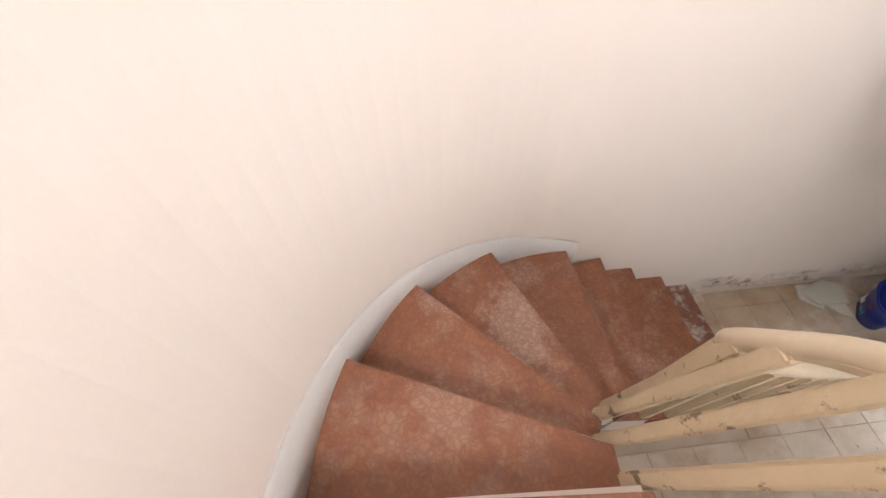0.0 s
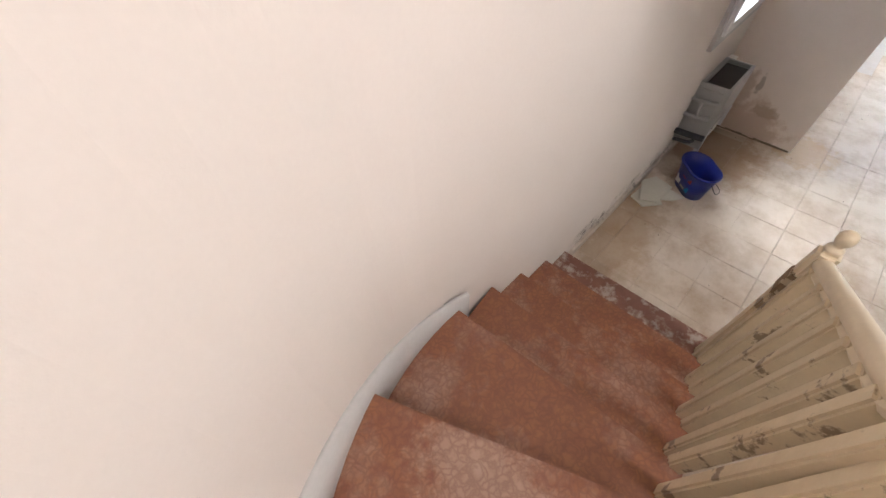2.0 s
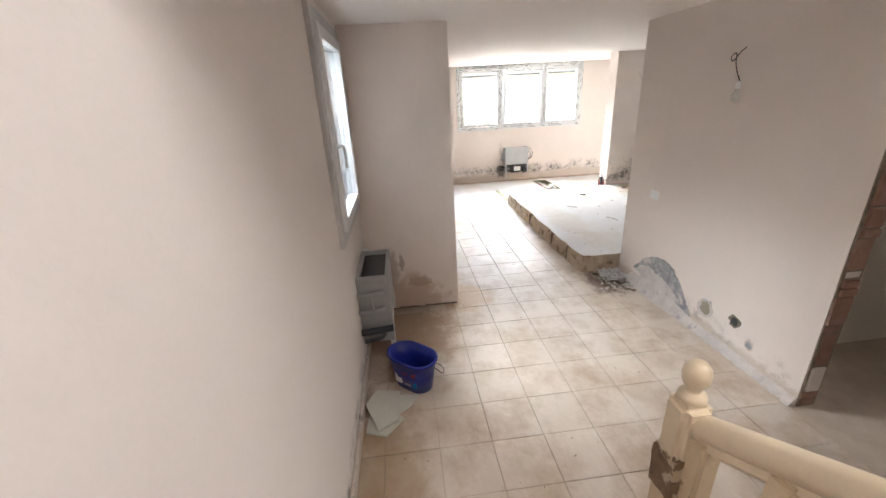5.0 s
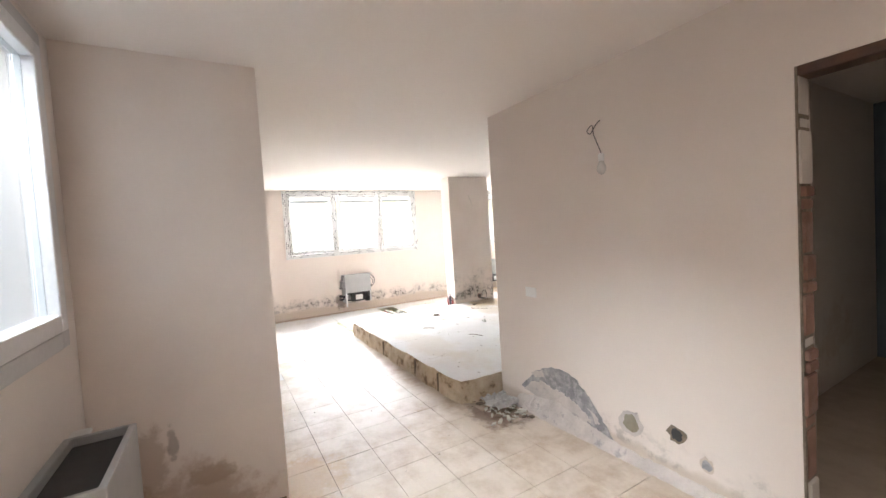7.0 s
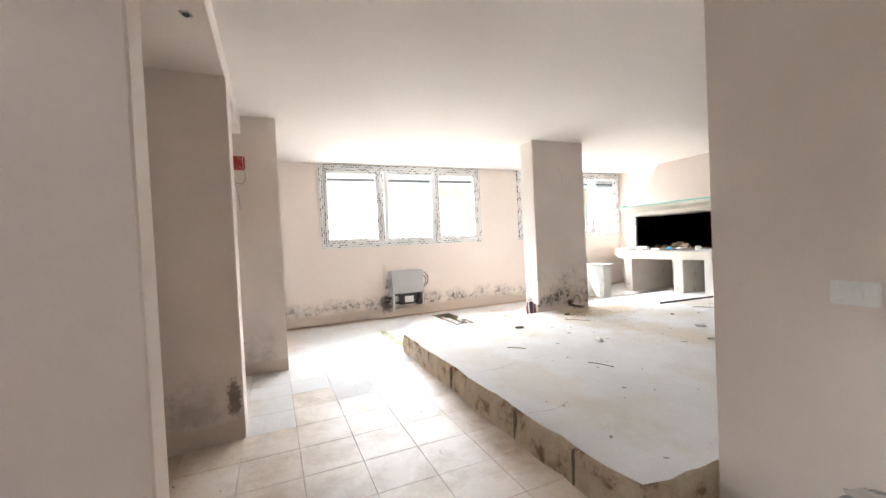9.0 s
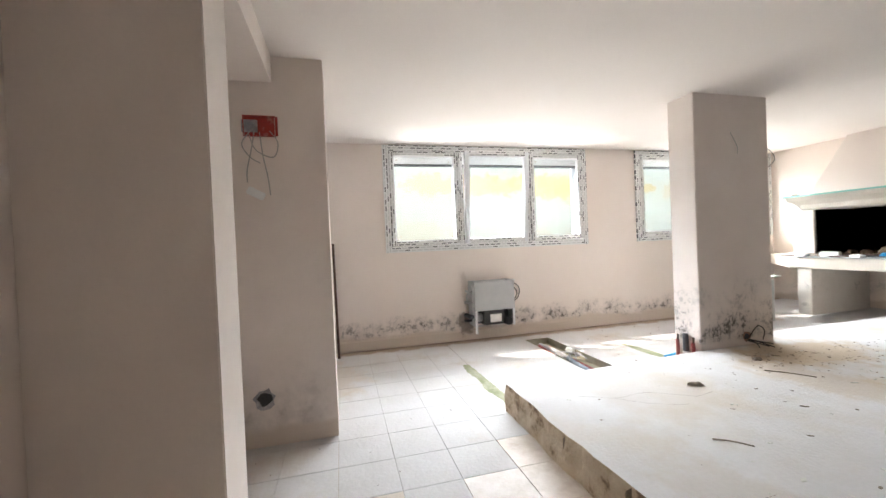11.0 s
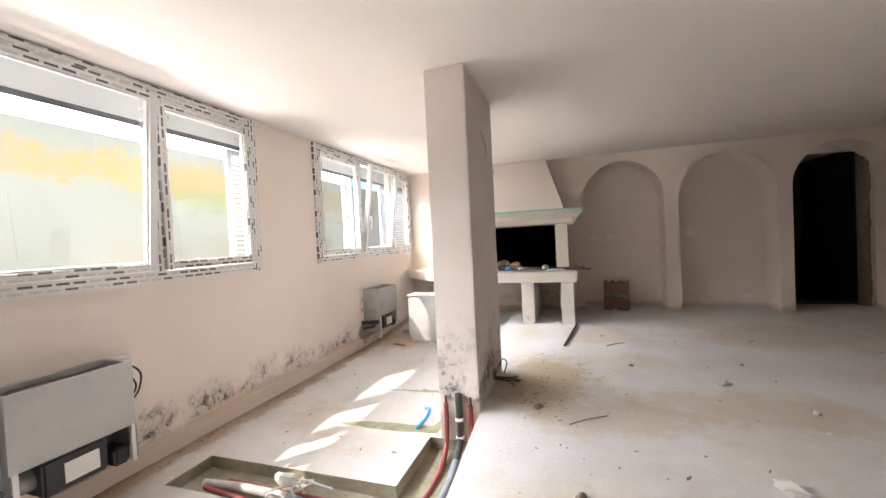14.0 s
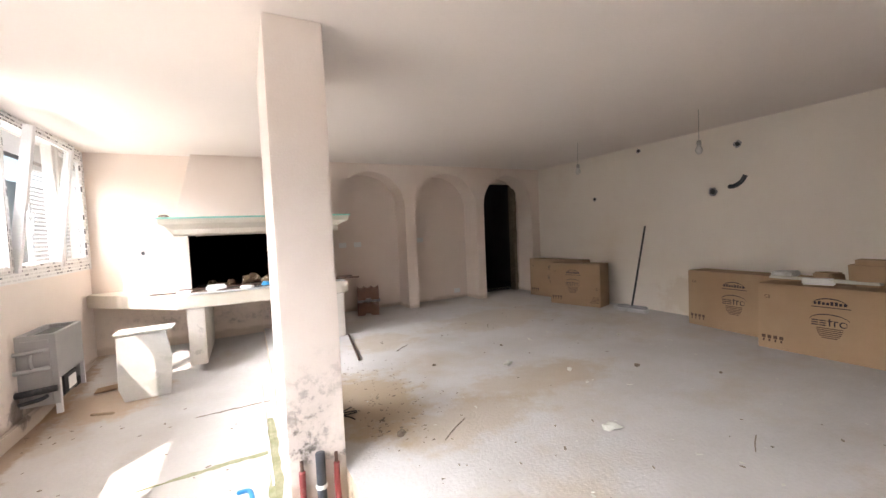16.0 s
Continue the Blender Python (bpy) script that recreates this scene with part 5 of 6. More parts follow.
scatter("chips", "small chips strewn over the tiled floor", 70, lambda r: (r.uniform(3.0, 9.0), r.uniform(0.0, 1.9), 0.0005), (0.002, 0.006), m_debris, 10)
scatter("chips", "crumbs along the foot of the window wall", 120, lambda r: (XW - 0.05 - abs(r.gauss(0, 0.05)), r.uniform(-5.0, 1.0), 0.0005), (0.003, 0.010), m_debris, 11)

scatter("chips", "fine dark crumbs in the swept heap by the column", 140, lambda r: (min(8.80, 8.5 - abs(r.gauss(0, 0.28))), -2.9 + r.gauss(0, 0.55), 0.2005), (0.002, 0.007), m_debris, 17)
scatter("chips", "pale crumbs strewn widely over the platform", 110, lambda r: (r.uniform(4.9, 8.6), r.uniform(-5.7, -0.4), 0.2005), (0.002, 0.008), m_board, 18)
for x, y, sx, sy, sz, turn, m, lab in ((7.18, -3.0, 0.055, 0.03, 0.02, 20, m_board, "small white plaster lump on the platform"), (7.33, -1.75, 0.06, 0.03, 0.022, -30, m_board, "small white plaster lump on the platform"),
                                    (5.6, -3.1, 0.03, 0.02, 0.012, 10, m_board, "small white plaster lump on the platform"), (6.83, -2.60, 0.035, 0.02, 0.014, 60, m_board, "small white plaster lump on the platform"), (7.75, -3.35, 0.02, 0.014, 0.01, 15, m_debris, "small dark stone on the platform"), (6.9, -3.5, 0.018, 0.012, 0.01, 80, m_debris, "small dark stone on the platform"), (5.9, -1.9, 0.022, 0.012, 0.008, 30, m_debris, "small dark stone on the platform"), (8.45, -2.35, 0.035, 0.025, 0.02, 40, m_debris, "small dark stone near the column foot"),
                                    (6.3, -2.35, 0.03, 0.02, 0.016, 5, m_debris, "small dark stone on the platform"), (8.2, -1.45, 0.05, 0.018, 0.016, 70, m_debris, "bent dark scrap on the platform edge")):
    u = thing("stone", (x, y, 0.2), lab, "stone", turn=turn)
    part("lump", chunk((sx, sy, sz), int(x * 31)), m, u)
for k, (p, q) in enumerate((((8.25, -2.15), (8.02, -2.32)), ((6.9, -1.2), (6.72, -1.28)), ((7.9, -3.95), (7.72, -4.1)), ((6.6, -4.2), (6.5, -4.36)), ((7.6, -0.9), (7.48, -1.02)))):
    u = thing("twig", (p[0], p[1], 0.204), "thin dry twig on the dusty platform", "twig")
    part("stem", tube([(0, 0, 0), ((q[0] - p[0]) / 2 + 0.01, (q[1] - p[1]) / 2, 0.003), (q[0] - p[0], q[1] - p[1], 0)], 0.0035, 5), m_debris, u)

# cracks in the platform
for k, line in enumerate((((8.35, -0.55), (8.2, -0.8), (8.22, -1.05), (8.05, -1.3), (8.08, -1.5)), ((8.2, -0.8), (8.05, -0.95), (7.95, -1.2)), ((7.18, -0.24), (7.15, -0.5), (7.2, -0.8)), ((6.4, -0.26), (6.36, -0.45), (6.42, -0.6)))):
    u = tagged(thing("crack", (line[0][0], line[0][1], 0.2), "thin dark crack in the platform screed", "crack"), kind="structure")
    bm = bmesh.new()
    rnd = random.Random(k)
    pts = [Vector((a - line[0][0], b - line[0][1], 0.0012)) for a, b in line]
    fine = [pts[i].lerp(pts[i + 1], f / 5) + Vector((rnd.uniform(-0.008, 0.008), rnd.uniform(-0.008, 0.008), 0)) for i in range(len(pts) - 1) for f in range(5)]
    for a, b in zip(fine, fine[1:]):
        w = rnd.uniform(0.0008, 0.0022)
        d = (b - a).normalized()
        o = Vector((-d.y, d.x, 0)) * w
        bm.faces.new([bm.verts.new(v) for v in (a - o, b - o, b + o, a + o)])
    part("gap", bm, m_debris, u)

# ---- trench with its pipes ----
tr = (8.95, -2.15, -0.11)
pipes = thing("pipe_bundle", tr, "red and grey service pipes rising at the column foot", "pipes")
P = lambda *pts: [(x - tr[0], y - tr[1], z - tr[2]) for x, y, z in pts]
part("drain_pipe", tube(P((8.955, -2.165, 0.33), (8.955, -2.165, 0.1), (8.955, -2.14, 0.0), (8.95, -2.02, -0.055)), 0.024, 12), m_dark_pipe, pipes, "dark upright drain pipe", True)
part("pipe_collar", lathe([(0.027, 0.12), (0.029, 0.125), (0.029, 0.135), (0.027, 0.14)], 16, (0.005, -0.015, 0.02)), m_white, pipes, "white clip round the pipe")
part("pipe_collar", lathe([(0.027, 0.12), (0.029, 0.125), (0.029, 0.135), (0.027, 0.14)], 16, (0.005, -0.015, 0.14)), m_white, pipes, "white clip round the pipe")
part("grey_pipe", tube(P((8.95, -2.03, -0.055), (8.93, -1.8, -0.07), (8.95, -1.55, -0.07), (9.1, -1.43, -0.065), (9.5, -1.42, -0.05), (9.75, -1.43, -0.03)), 0.026, 12), m_grey_pipe, pipes, "grey lagged pipe lying in the trench", True)
part("red_pipe", tube(P((9.045, -2.165, 0.26), (9.045, -2.165, 0.1), (9.04, -2.1, -0.03), (9.02, -1.85, -0.07), (9.05, -1.6, -0.075), (9.2, -1.53, -0.07), (9.7, -1.50, -0.06), (10.2, -1.46, -0.02)), 0.015, 10, samples=16, ribs=0.12), m_red_pipe, pipes, "red corrugated pipe", True)
part("red_pipe", tube(P((8.875, -2.165, 0.26), (8.875, -2.165, 0.1), (8.87, -2.08, -0.03), (8.86, -1.8, -0.075), (8.87, -1.5, -0.075), (9.0, -1.36, -0.07), (9.6, -1.345, -0.06), (10.3, -1.38, -0.02)), 0.015, 10, samples=16, ribs=0.12), m_red_pipe, pipes, "red corrugated pipe", True)
part("copper_end", tube(P((9.045, -2.168, 0.26), (9.045, -2.17, 0.31)), 0.009, 8), m_rust, pipes, "bare pipe end")
part("copper_end", tube(P((8.875, -2.168, 0.26), (8.875, -2.17, 0.31)), 0.009, 8), m_rust, pipes, "bare pipe end")
u = thing("white_pipe", (9.75, -1.44, -0.05), "white insulated pipe in the trench, ending in torn foam", "pipe")
part("tube", tube([(0.0, 0, 0.015), (0.12, 0, 0.02), (0.35, 0.01, 0.03), (0.6, 0.02, 0.02)], 0.024, 10), m_plastic_sheet, u, "", True)
for k in range(6):
    rnd = random.Random(k)
    part("torn_foam", tube([(rnd.uniform(-0.1, 0.05), rnd.uniform(-0.06, 0.06), 0.02), (rnd.uniform(-0.12, 0.1), rnd.uniform(-0.1, 0.1), 0.08), (rnd.uniform(-0.3, 0.2), rnd.uniform(-0.16, 0.16), rnd.uniform(0.04, 0.09))], 0.006, 5), m_plastic_sheet, u, "torn strand of foam")
u = thing("foam_scrap", (9.82, -1.50, 0.0), "pale yellow foam scrap at the trench edge", "debris")
part("lump", chunk((0.07, 0.045, 0.035), 9), m_board, u)
u = thing("blue_conduit", (9.29, -2.28, 0.008), "short piece of curved blue conduit on the floor", "pipe piece")
part("tube", tube([(0.02, 0.02, 0.004), (-0.01, -0.10, 0.03), (0.0, -0.20, 0.05), (0.06, -0.27, 0.02)], 0.012, 10, ribs=0.06), m_cyan, u, "", True)


def groove(name, place, pts, label, seed, material=m_moss):
    """A filled wall-chase in the floor: a ragged strip that stands a few millimetres proud."""
    u = tagged(thing(name, place, label, "floor groove"), kind="structure")
    rnd = random.Random(seed)
    bm = bmesh.new()
    left, right = [], []
    for i, (x, y, w) in enumerate(pts):
        nx, ny = pts[min(i + 1, len(pts) - 1)][0] - pts[max(i - 1, 0)][0], pts[min(i + 1, len(pts) - 1)][1] - pts[max(i - 1, 0)][1]
        ln = math.hypot(nx, ny) or 1
        left.append((x - ny / ln * w, y + nx / ln * w))
        right.append((x + ny / ln * w, y - nx / ln * w))

    def fine(line):
        out = []
        for (xa, ya), (xb, yb) in zip(line, line[1:]):
            for k in range(6):
                f = k / 6
                out.append((xa + (xb - xa) * f + rnd.uniform(-0.008, 0.008), ya + (yb - ya) * f + rnd.uniform(-0.008, 0.008)))
        return out + [line[-1]]
    a, b = fine(left), fine(right)
    va = [bm.verts.new((x, y, 0.002)) for x, y in a]
    vb = [bm.verts.new((x, y, 0.002)) for x, y in b]
    vc = [bm.verts.new(((p[0] + q[0]) / 2, (p[1] + q[1]) / 2, 0.004 + rnd.uniform(0, 0.004))) for p, q in zip(a, b)]
    for i in range(len(va) - 1):
        bm.faces.new((va[i], va[i + 1], vc[i + 1], vc[i]))
        bm.faces.new((vc[i], vc[i + 1], vb[i + 1], vb[i]))
    part("filling", bm, material, u)
    return u


groove("floor_groove", (9.40, -0.305, 0), [(0.46, 0.0, 0.03), (0.25, 0.01, 0.05), (0.0, -0.01, 0.035), (-0.25, 0.0, 0.055), (-0.45, -0.02, 0.04), (-0.62, -0.03, 0.03)], "green mossy mortar groove that ends at the platform corner", 1)
groove("floor_groove", (9.5, -2.26, 0), [(0.42, 0.02, 0.01), (0.2, 0.0, 0.05), (-0.1, -0.01, 0.055), (-0.33, -0.03, 0.05)], "green mossy mortar groove running to the column", 2)
groove("floor_groove", (9.5, -2.96, 0), [(0.38, 0.05, 0.006), (0.15, 0.02, 0.018), (-0.1, 0.0, 0.024), (-0.38, -0.01, 0.026)], "green mossy mortar groove in the dusty floor", 3)
groove("floor_groove", (9.4, -3.86, 0), [(0.28, 0.02, 0.005), (0.0, 0.0, 0.010), (-0.28, -0.01, 0.012)], "thin dark cut in the dusty floor", 4, m_debris)
groove("floor_groove", (9.16, -2.7, 0), [(0.02, 0.45, 0.03), (-0.01, 0.1, 0.035), (-0.02, -0.3, 0.03), (-0.02, -0.8, 0.02)], "green mossy groove beside the column", 5)
u = thing("plastic_strip", (9.16, -3.8, 0.0), "long thin white plastic strip on the floor by the column", "strip")
part("strip", box((-0.006, -1.1, 0.004), (0.006, 1.25, 0.014), 0, pose(0.02, 0, 0, 0, 0, 0.6)), m_white, u)

cable = thing("loose_cables", (8.815, -2.75, 0.22), "loose black cable ends at the column foot", "cables")
for k, pts in enumerate((((0, 0, 0.05), (-0.05, -0.04, 0.16), (-0.08, -0.08, 0.12), (-0.05, -0.10, 0.03)), ((0, 0, 0.03), (-0.09, 0.0, 0.03), (-0.17, -0.06, 0.02)), ((0, 0.02, 0.03), (-0.08, 0.03, 0.02), (-0.19, 0.02, 0.012)),
                         ((0, 0.03, 0.02), (-0.1, 0.05, 0.02), (-0.16, 0.09, 0.0)), ((0, 0.01, 0.02), (-0.11, 0.02, 0.03), (-0.2, -0.03, 0.0)))):
    part("cable", tube(pts, 0.0045, 6), m_wire, cable, "", True)
rough_hole("wall_hole", (8.82, -2.72, 0.28), "-x", 0.05, "reddish broken hole at the column foot", (m_terracotta, m_black), 13)
u = thing("column_cable", (8.82, -2.62, 2.10), "thin wire hook on the column face", "cable")
part("wire", tube([(0, 0, 0.07), (-0.012, 0.02, 0.05), (-0.03, 0.0, -0.02), (-0.03, -0.03, -0.08), (-0.012, -0.05, -0.13)], 0.003, 5), m_grey_wire, u, "", True)
u = bulb((8.95, -3.062, 2.02), 0.20, "bare bulb on a bent cable behind the column",
         [(0, 0, 0), (0.0, -0.06, 0.03), (-0.06, -0.10, 0.02), (-0.11, -0.11, -0.08), (-0.06, -0.08, -0.16), (0, 0, -0.20)], "wall_bulb")

# ---- red junction box ----
jb = thing("junction_box", (8.739, 1.355, 2.055), "broken red junction box with loose grey cables on the pier", "junction box")
part("back_box", boxes(((-0.004, -0.09, -0.065), (0, 0.09, 0.065)), ((-0.02, -0.095, 0.06), (-0.004, 0.095, 0.065)), ((-0.02, -0.095, -0.065), (-0.004, 0.095, -0.06)), ((-0.02, 0.09, -0.06), (-0.004, 0.095, 0.06)), ((-0.02, -0.095, -0.06), (-0.004, -0.11, 0.06))), m_red, jb, "red plastic back box")
part("mortar_fill", box((-0.012, 0.01, -0.04), (-0.004, 0.105, 0.04), 0.003), m_cement, jb, "mortar-smeared half of the box")
for pts in (((-0.01, 0.05, -0.03), (-0.04, 0.10, -0.12), (-0.03, 0.06, -0.20), (-0.03, 0.0, -0.24)), ((-0.01, 0.03, -0.03), (-0.03, 0.05, -0.16), (-0.02, 0.08, -0.28), (-0.03, 0.08, -0.36)),
            ((-0.01, -0.06, -0.03), (-0.04, -0.11, -0.11), (-0.03, -0.08, -0.20), (-0.03, 0.02, -0.16), (-0.02, 0.06, -0.06)), ((-0.01, 0.0, -0.04), (-0.04, -0.02, -0.2), (-0.03, -0.04, -0.32), (-0.02, -0.05, -0.44))):
    part("cable", tube(pts, 0.0035, 6), m_grey_wire, jb, "", True)
part("terminal", box((-0.035, -0.055, -0.025), (-0.012, 0.055, 0.025), 0.006, pose(0, 0.035, -0.43, 28)), m_white, jb, "white lamp fitting on the cable")
rough_hole("ceiling_hole", (6.67, 1.36, 2.334), "x", 0.03, "small dark lamp hole in the beam soffit", (m_cement, m_black), 21).matrix_world = pose(6.67, 1.36, 2.335, 0, 90)

# ---- rod by the window wall ----
rod = thing("steel_rod", (10.62, 0.955, 0.0), "rusty steel rod leaning upright on the window wall", "rod")
part("bar", tube([(0, 0, 0.002), (0.205, 0.015, 1.31)], 0.014, 8), m_rust, rod)
rod = thing("steel_bar", (8.31, -3.88, 0.2), "rusty steel bar lying on the floor beside a hearth leg", "rod")
part("bar", tube([(0, 0, 0.012), (-0.13, -0.99, 0.02)], 0.012, 8), m_rust, rod)

# ---- pale stone slab by the hearth ----
slab = thing("marble_slab", (10.12, -4.55, 0.03), "pale marble slab standing on edge by the hearth", "stone slab", turn=4)
bm = bmesh.new()
add_slab(bm, [(-0.18, 0.0), (0.16, 0.0), (0.20, 0.12), (0.19, 0.58), (-0.17, 0.60), (-0.21, 0.35)], 0.03, 0.06)
part("face", bm, m_pale_marble, slab, "pale veined marble face")
part("block", box((-0.165, -0.16, 0.0), (0.15, 0.028, 0.56), 0.006), m_pale_marble, slab, "pale block behind the slab")
part("board", prism([(-0.24, -0.18), (0.20, -0.17), (0.21, 0.07), (-0.22, 0.08)], 0.60, 0.615, 0.002), m_board, slab, "greenish board lying on top")
u = thing("cardboard_scrap", (10.45, -4.9, 0.06), "scrap of torn brown cardboard by the wall", "debris", turn=30)
part("sheet", prism([(-0.13, -0.05), (0.10, -0.09), (0.16, 0.04), (-0.04, 0.10)], 0, 0.012, 0.003), m_card, u)
u = thing("wood_scrap", (10.40, -4.35, 0.0), "small dark wood scrap on the floor", "debris", turn=-20)
part("piece", box((-0.09, -0.012, 0), (0.09, 0.012, 0.02), 0.004), m_wood, u)

# ---- stacked terracotta blocks ----
for k in range(2):
    blk = thing("terracotta_block", (7.60, -6.02 + 0.0, 0.2 + k * 0.235), "stacked hollow red block with scalloped edge in the niche", "block", "stacked blocks", turn=-18 + 5 * k)
    bm = bmesh.new()
    prof = []
    for i in range(13):
        f = i / 12
        prof.append((-0.16 + 0.32 * f, 0.20 - (0.035 * math.sin(math.pi * (f * 3 % 1)) if 0.05 < f < 0.95 else 0)))
    pts = [(-0.16, 0.0), (-0.05, 0.0), (-0.03, 0.03), (0.03, 0.03), (0.05, 0.0), (0.16, 0.0)]
    add_slab(bm, pts + list(reversed(prof)), -0.07, 0.10)
    part("body", bm, m_terracotta, blk)
    for z in (0.06, 0.10, 0.14):
        part("rib", box((-0.165, -0.075, z), (0.165, 0.105, z + 0.012), 0.003), m_terracotta, blk, "raised rib")
u = thing("mortar_slab", (7.60, -5.98, 0.408), "thin grey slab between two red blocks", "slab", turn=-16)
part("slab", box((-0.17, -0.08, 0), (0.17, 0.10, 0.026), 0.004), m_cement, u)


# ---- cardboard boxes ----
def text(name, words, size, m, parent, matrix):
    cu = bpy.data.curves.new(name, "FONT")
    cu.body, cu.size, cu.extrude = words, size, 0.0004
    cu.materials.append(m)
    ob = new(name, cu)
    ob.parent = parent
    ob.matrix_local = matrix
    return ob


def arc(bm, cx, cz, rx, rz, a0, a1, w, n=14):
    """A curved printed band on the plane y = 0."""
    prev = None
    for k in range(n + 1):
        a = math.radians(a0 + (a1 - a0) * k / n)
        t = w * (0.25 + 0.75 * math.sin(math.pi * k / n))
        cur = [bm.verts.new((cx + (rx + q) * math.cos(a), 0, cz + (rz + q) * math.sin(a))) for q in (0, t)]
        if prev:
            bm.faces.new((prev[0], prev[1], cur[1], cur[0]))
        prev = cur


def flat(bm, x0, z0, x1, z1):
    bm.faces.new([bm.verts.new((x, 0, z)) for x, z in ((x0, z0), (x1, z0), (x1, z1), (x0, z1))])


def carton(place, turn, w, d, h, label):
    """Upright long carton; the printed face looks along +x of the room, w runs along its own -x to x, y is depth."""
    u = thing("cardboard_box", place, label, "cardboard box", "cardboard boxes along the side wall", turn=turn)
    bm = box((0, -d, 0), (w, 0, h - 0.004), 0.004)
    part("body", bm, m_card, u)
    part("flap", box((0.002, -d + 0.002, h - 0.004), (w - 0.002, -d / 2 - 0.003, h), 0.001), m_card, u, "folded top flap")
    part("flap", box((0.002, -d / 2 + 0.003, h - 0.004), (w - 0.002, -0.002, h), 0.001), m_card, u, "folded top flap")
    c = w * 0.47
    s = h / 0.64
    F = pose(w, 0.0012, 0, 0, 0, 180)
    bm = bmesh.new()
    arc(bm, c, 0.475 * s, 0.10, 0.055, 20, 160, 0.008)
    for k in range(8):
        x = c - 0.085 + k * 0.0225
        flat(bm, x, 0.488 * s, x + 0.016, (0.515 if k in (1, 4, 5) else 0.508) * s)
    flat(bm, c - 0.10, 0.468 * s, c + 0.11, 0.474 * s)
    part("brand_mark", bm, m_print_blue, u, "faded printed maker's mark").matrix_local = F @ Matrix.Translation((c, 0, 0.49 * s)) @ Matrix.Scale(1.2, 4) @ Matrix.Translation((-c, 0, -0.49 * s))
    bm = bmesh.new()
    arc(bm, c, 0.335 * s, 0.105, 0.045, 15, 175, 0.007)
    for k, (a, b) in enumerate(((0, 0.036), (0.042, 0.036), (0.084, 0.028), (0.118, 0.022), (0.146, 0.042))):
        x = c - 0.095 + a
        if k in (0, 1):
            for q in (0.0, 0.017, 0.034):
                flat(bm, x, (0.30 + q) * s, x + b, (0.308 + q) * s)
        elif k == 2:
            flat(bm, x + 0.008, 0.30 * s, x + 0.016, 0.355 * s)
            flat(bm, x, 0.335 * s, x + b, 0.342 * s)
        elif k == 3:
            flat(bm, x, 0.30 * s, x + 0.008, 0.342 * s)
            flat(bm, x + 0.008, 0.334 * s, x + b, 0.342 * s)
        else:
            arc(bm, x + 0.022, 0.321 * s, 0.015, 0.015, 0, 360, 0.008)
    part("logo_mark", bm, m_print_blue, u, "dark printed logo shapes").matrix_local = F @ Matrix.Translation((c, 0, 0.30 * s)) @ Matrix.Scale(1.22, 4) @ Matrix.Translation((-c, 0, -0.30 * s))
    bm = bmesh.new()
    for k in range(6):
        half = 0.085 * math.sqrt(max(0.05, 1 - (k / 6.2) ** 2))
        flat(bm, c - half, (0.275 - 0.017 * k) * s, c + half, (0.283 - 0.017 * k) * s)
    part("small_print", bm, m_print, u, "small printed lines under the logo").matrix_local = F
    bm = bmesh.new()
    for k in range(5):
        flat(bm, w - 0.16 + 0.012 * k, (0.06 + 0.02 * k) * s, w - 0.02, (0.068 + 0.02 * k) * s)
    part("address_lines", bm, m_print, u, "small printed address lines").matrix_local = F
    for k in range(4):
        bm = bmesh.new()
        x = 0.03 + k * 0.045
        flat(bm, x, 0.10 * s, x + 0.03, 0.132 * s)
        flat(bm, x + 0.008, 0.068 * s, x + 0.022, 0.094 * s)
        part("handling_sign", bm, m_print, u, "small printed handling sign").matrix_local = F
    bm = bmesh.new()
    arc(bm, w - 0.045, 0.27 * s, 0.012, 0.012, 0, 360, 0.007)
    part("round_mark", bm, m_print, u, "small round printed mark").matrix_local = F
    text("conformity_mark", "CE", 0.042, m_print, u, pose(w - 0.05, 0.0012, 0.50 * s, 90, 0, 180))

    return u


# the printed face is +y in the carton's frame, so a turn of -90 makes it look along +x
boxes_at = (((4.42, -4.72, 0.2), -79.5, 1.10, 0.20, 0.66, "brown cardboard box partly behind another, against the wall"),
            ((4.635, -4.20, 0.2), -72, 0.81, 0.32, 0.64, "brown cardboard box with dark printing, standing askew"),
            ((4.62, -1.90, 0.2), -94.3, 1.08, 0.30, 0.64, "long brown cardboard box with dark printing by the wall"),
            ((4.86, -1.02, 0.2), -88, 1.08, 0.36, 0.61, "long brown cardboard box with planks and scraps on top"))
for place, turn, w, d, h, label in boxes_at:
    carton(place, turn, w, d, h, label)

u = thing("wooden_plank", (4.68, -2.08, 0.842), "pale thin plank lying on a cardboard box", "plank", turn=88)
part("board", box((0, -0.05, 0.0), (0.75, 0.03, 0.022), 0.003), m_board, u)
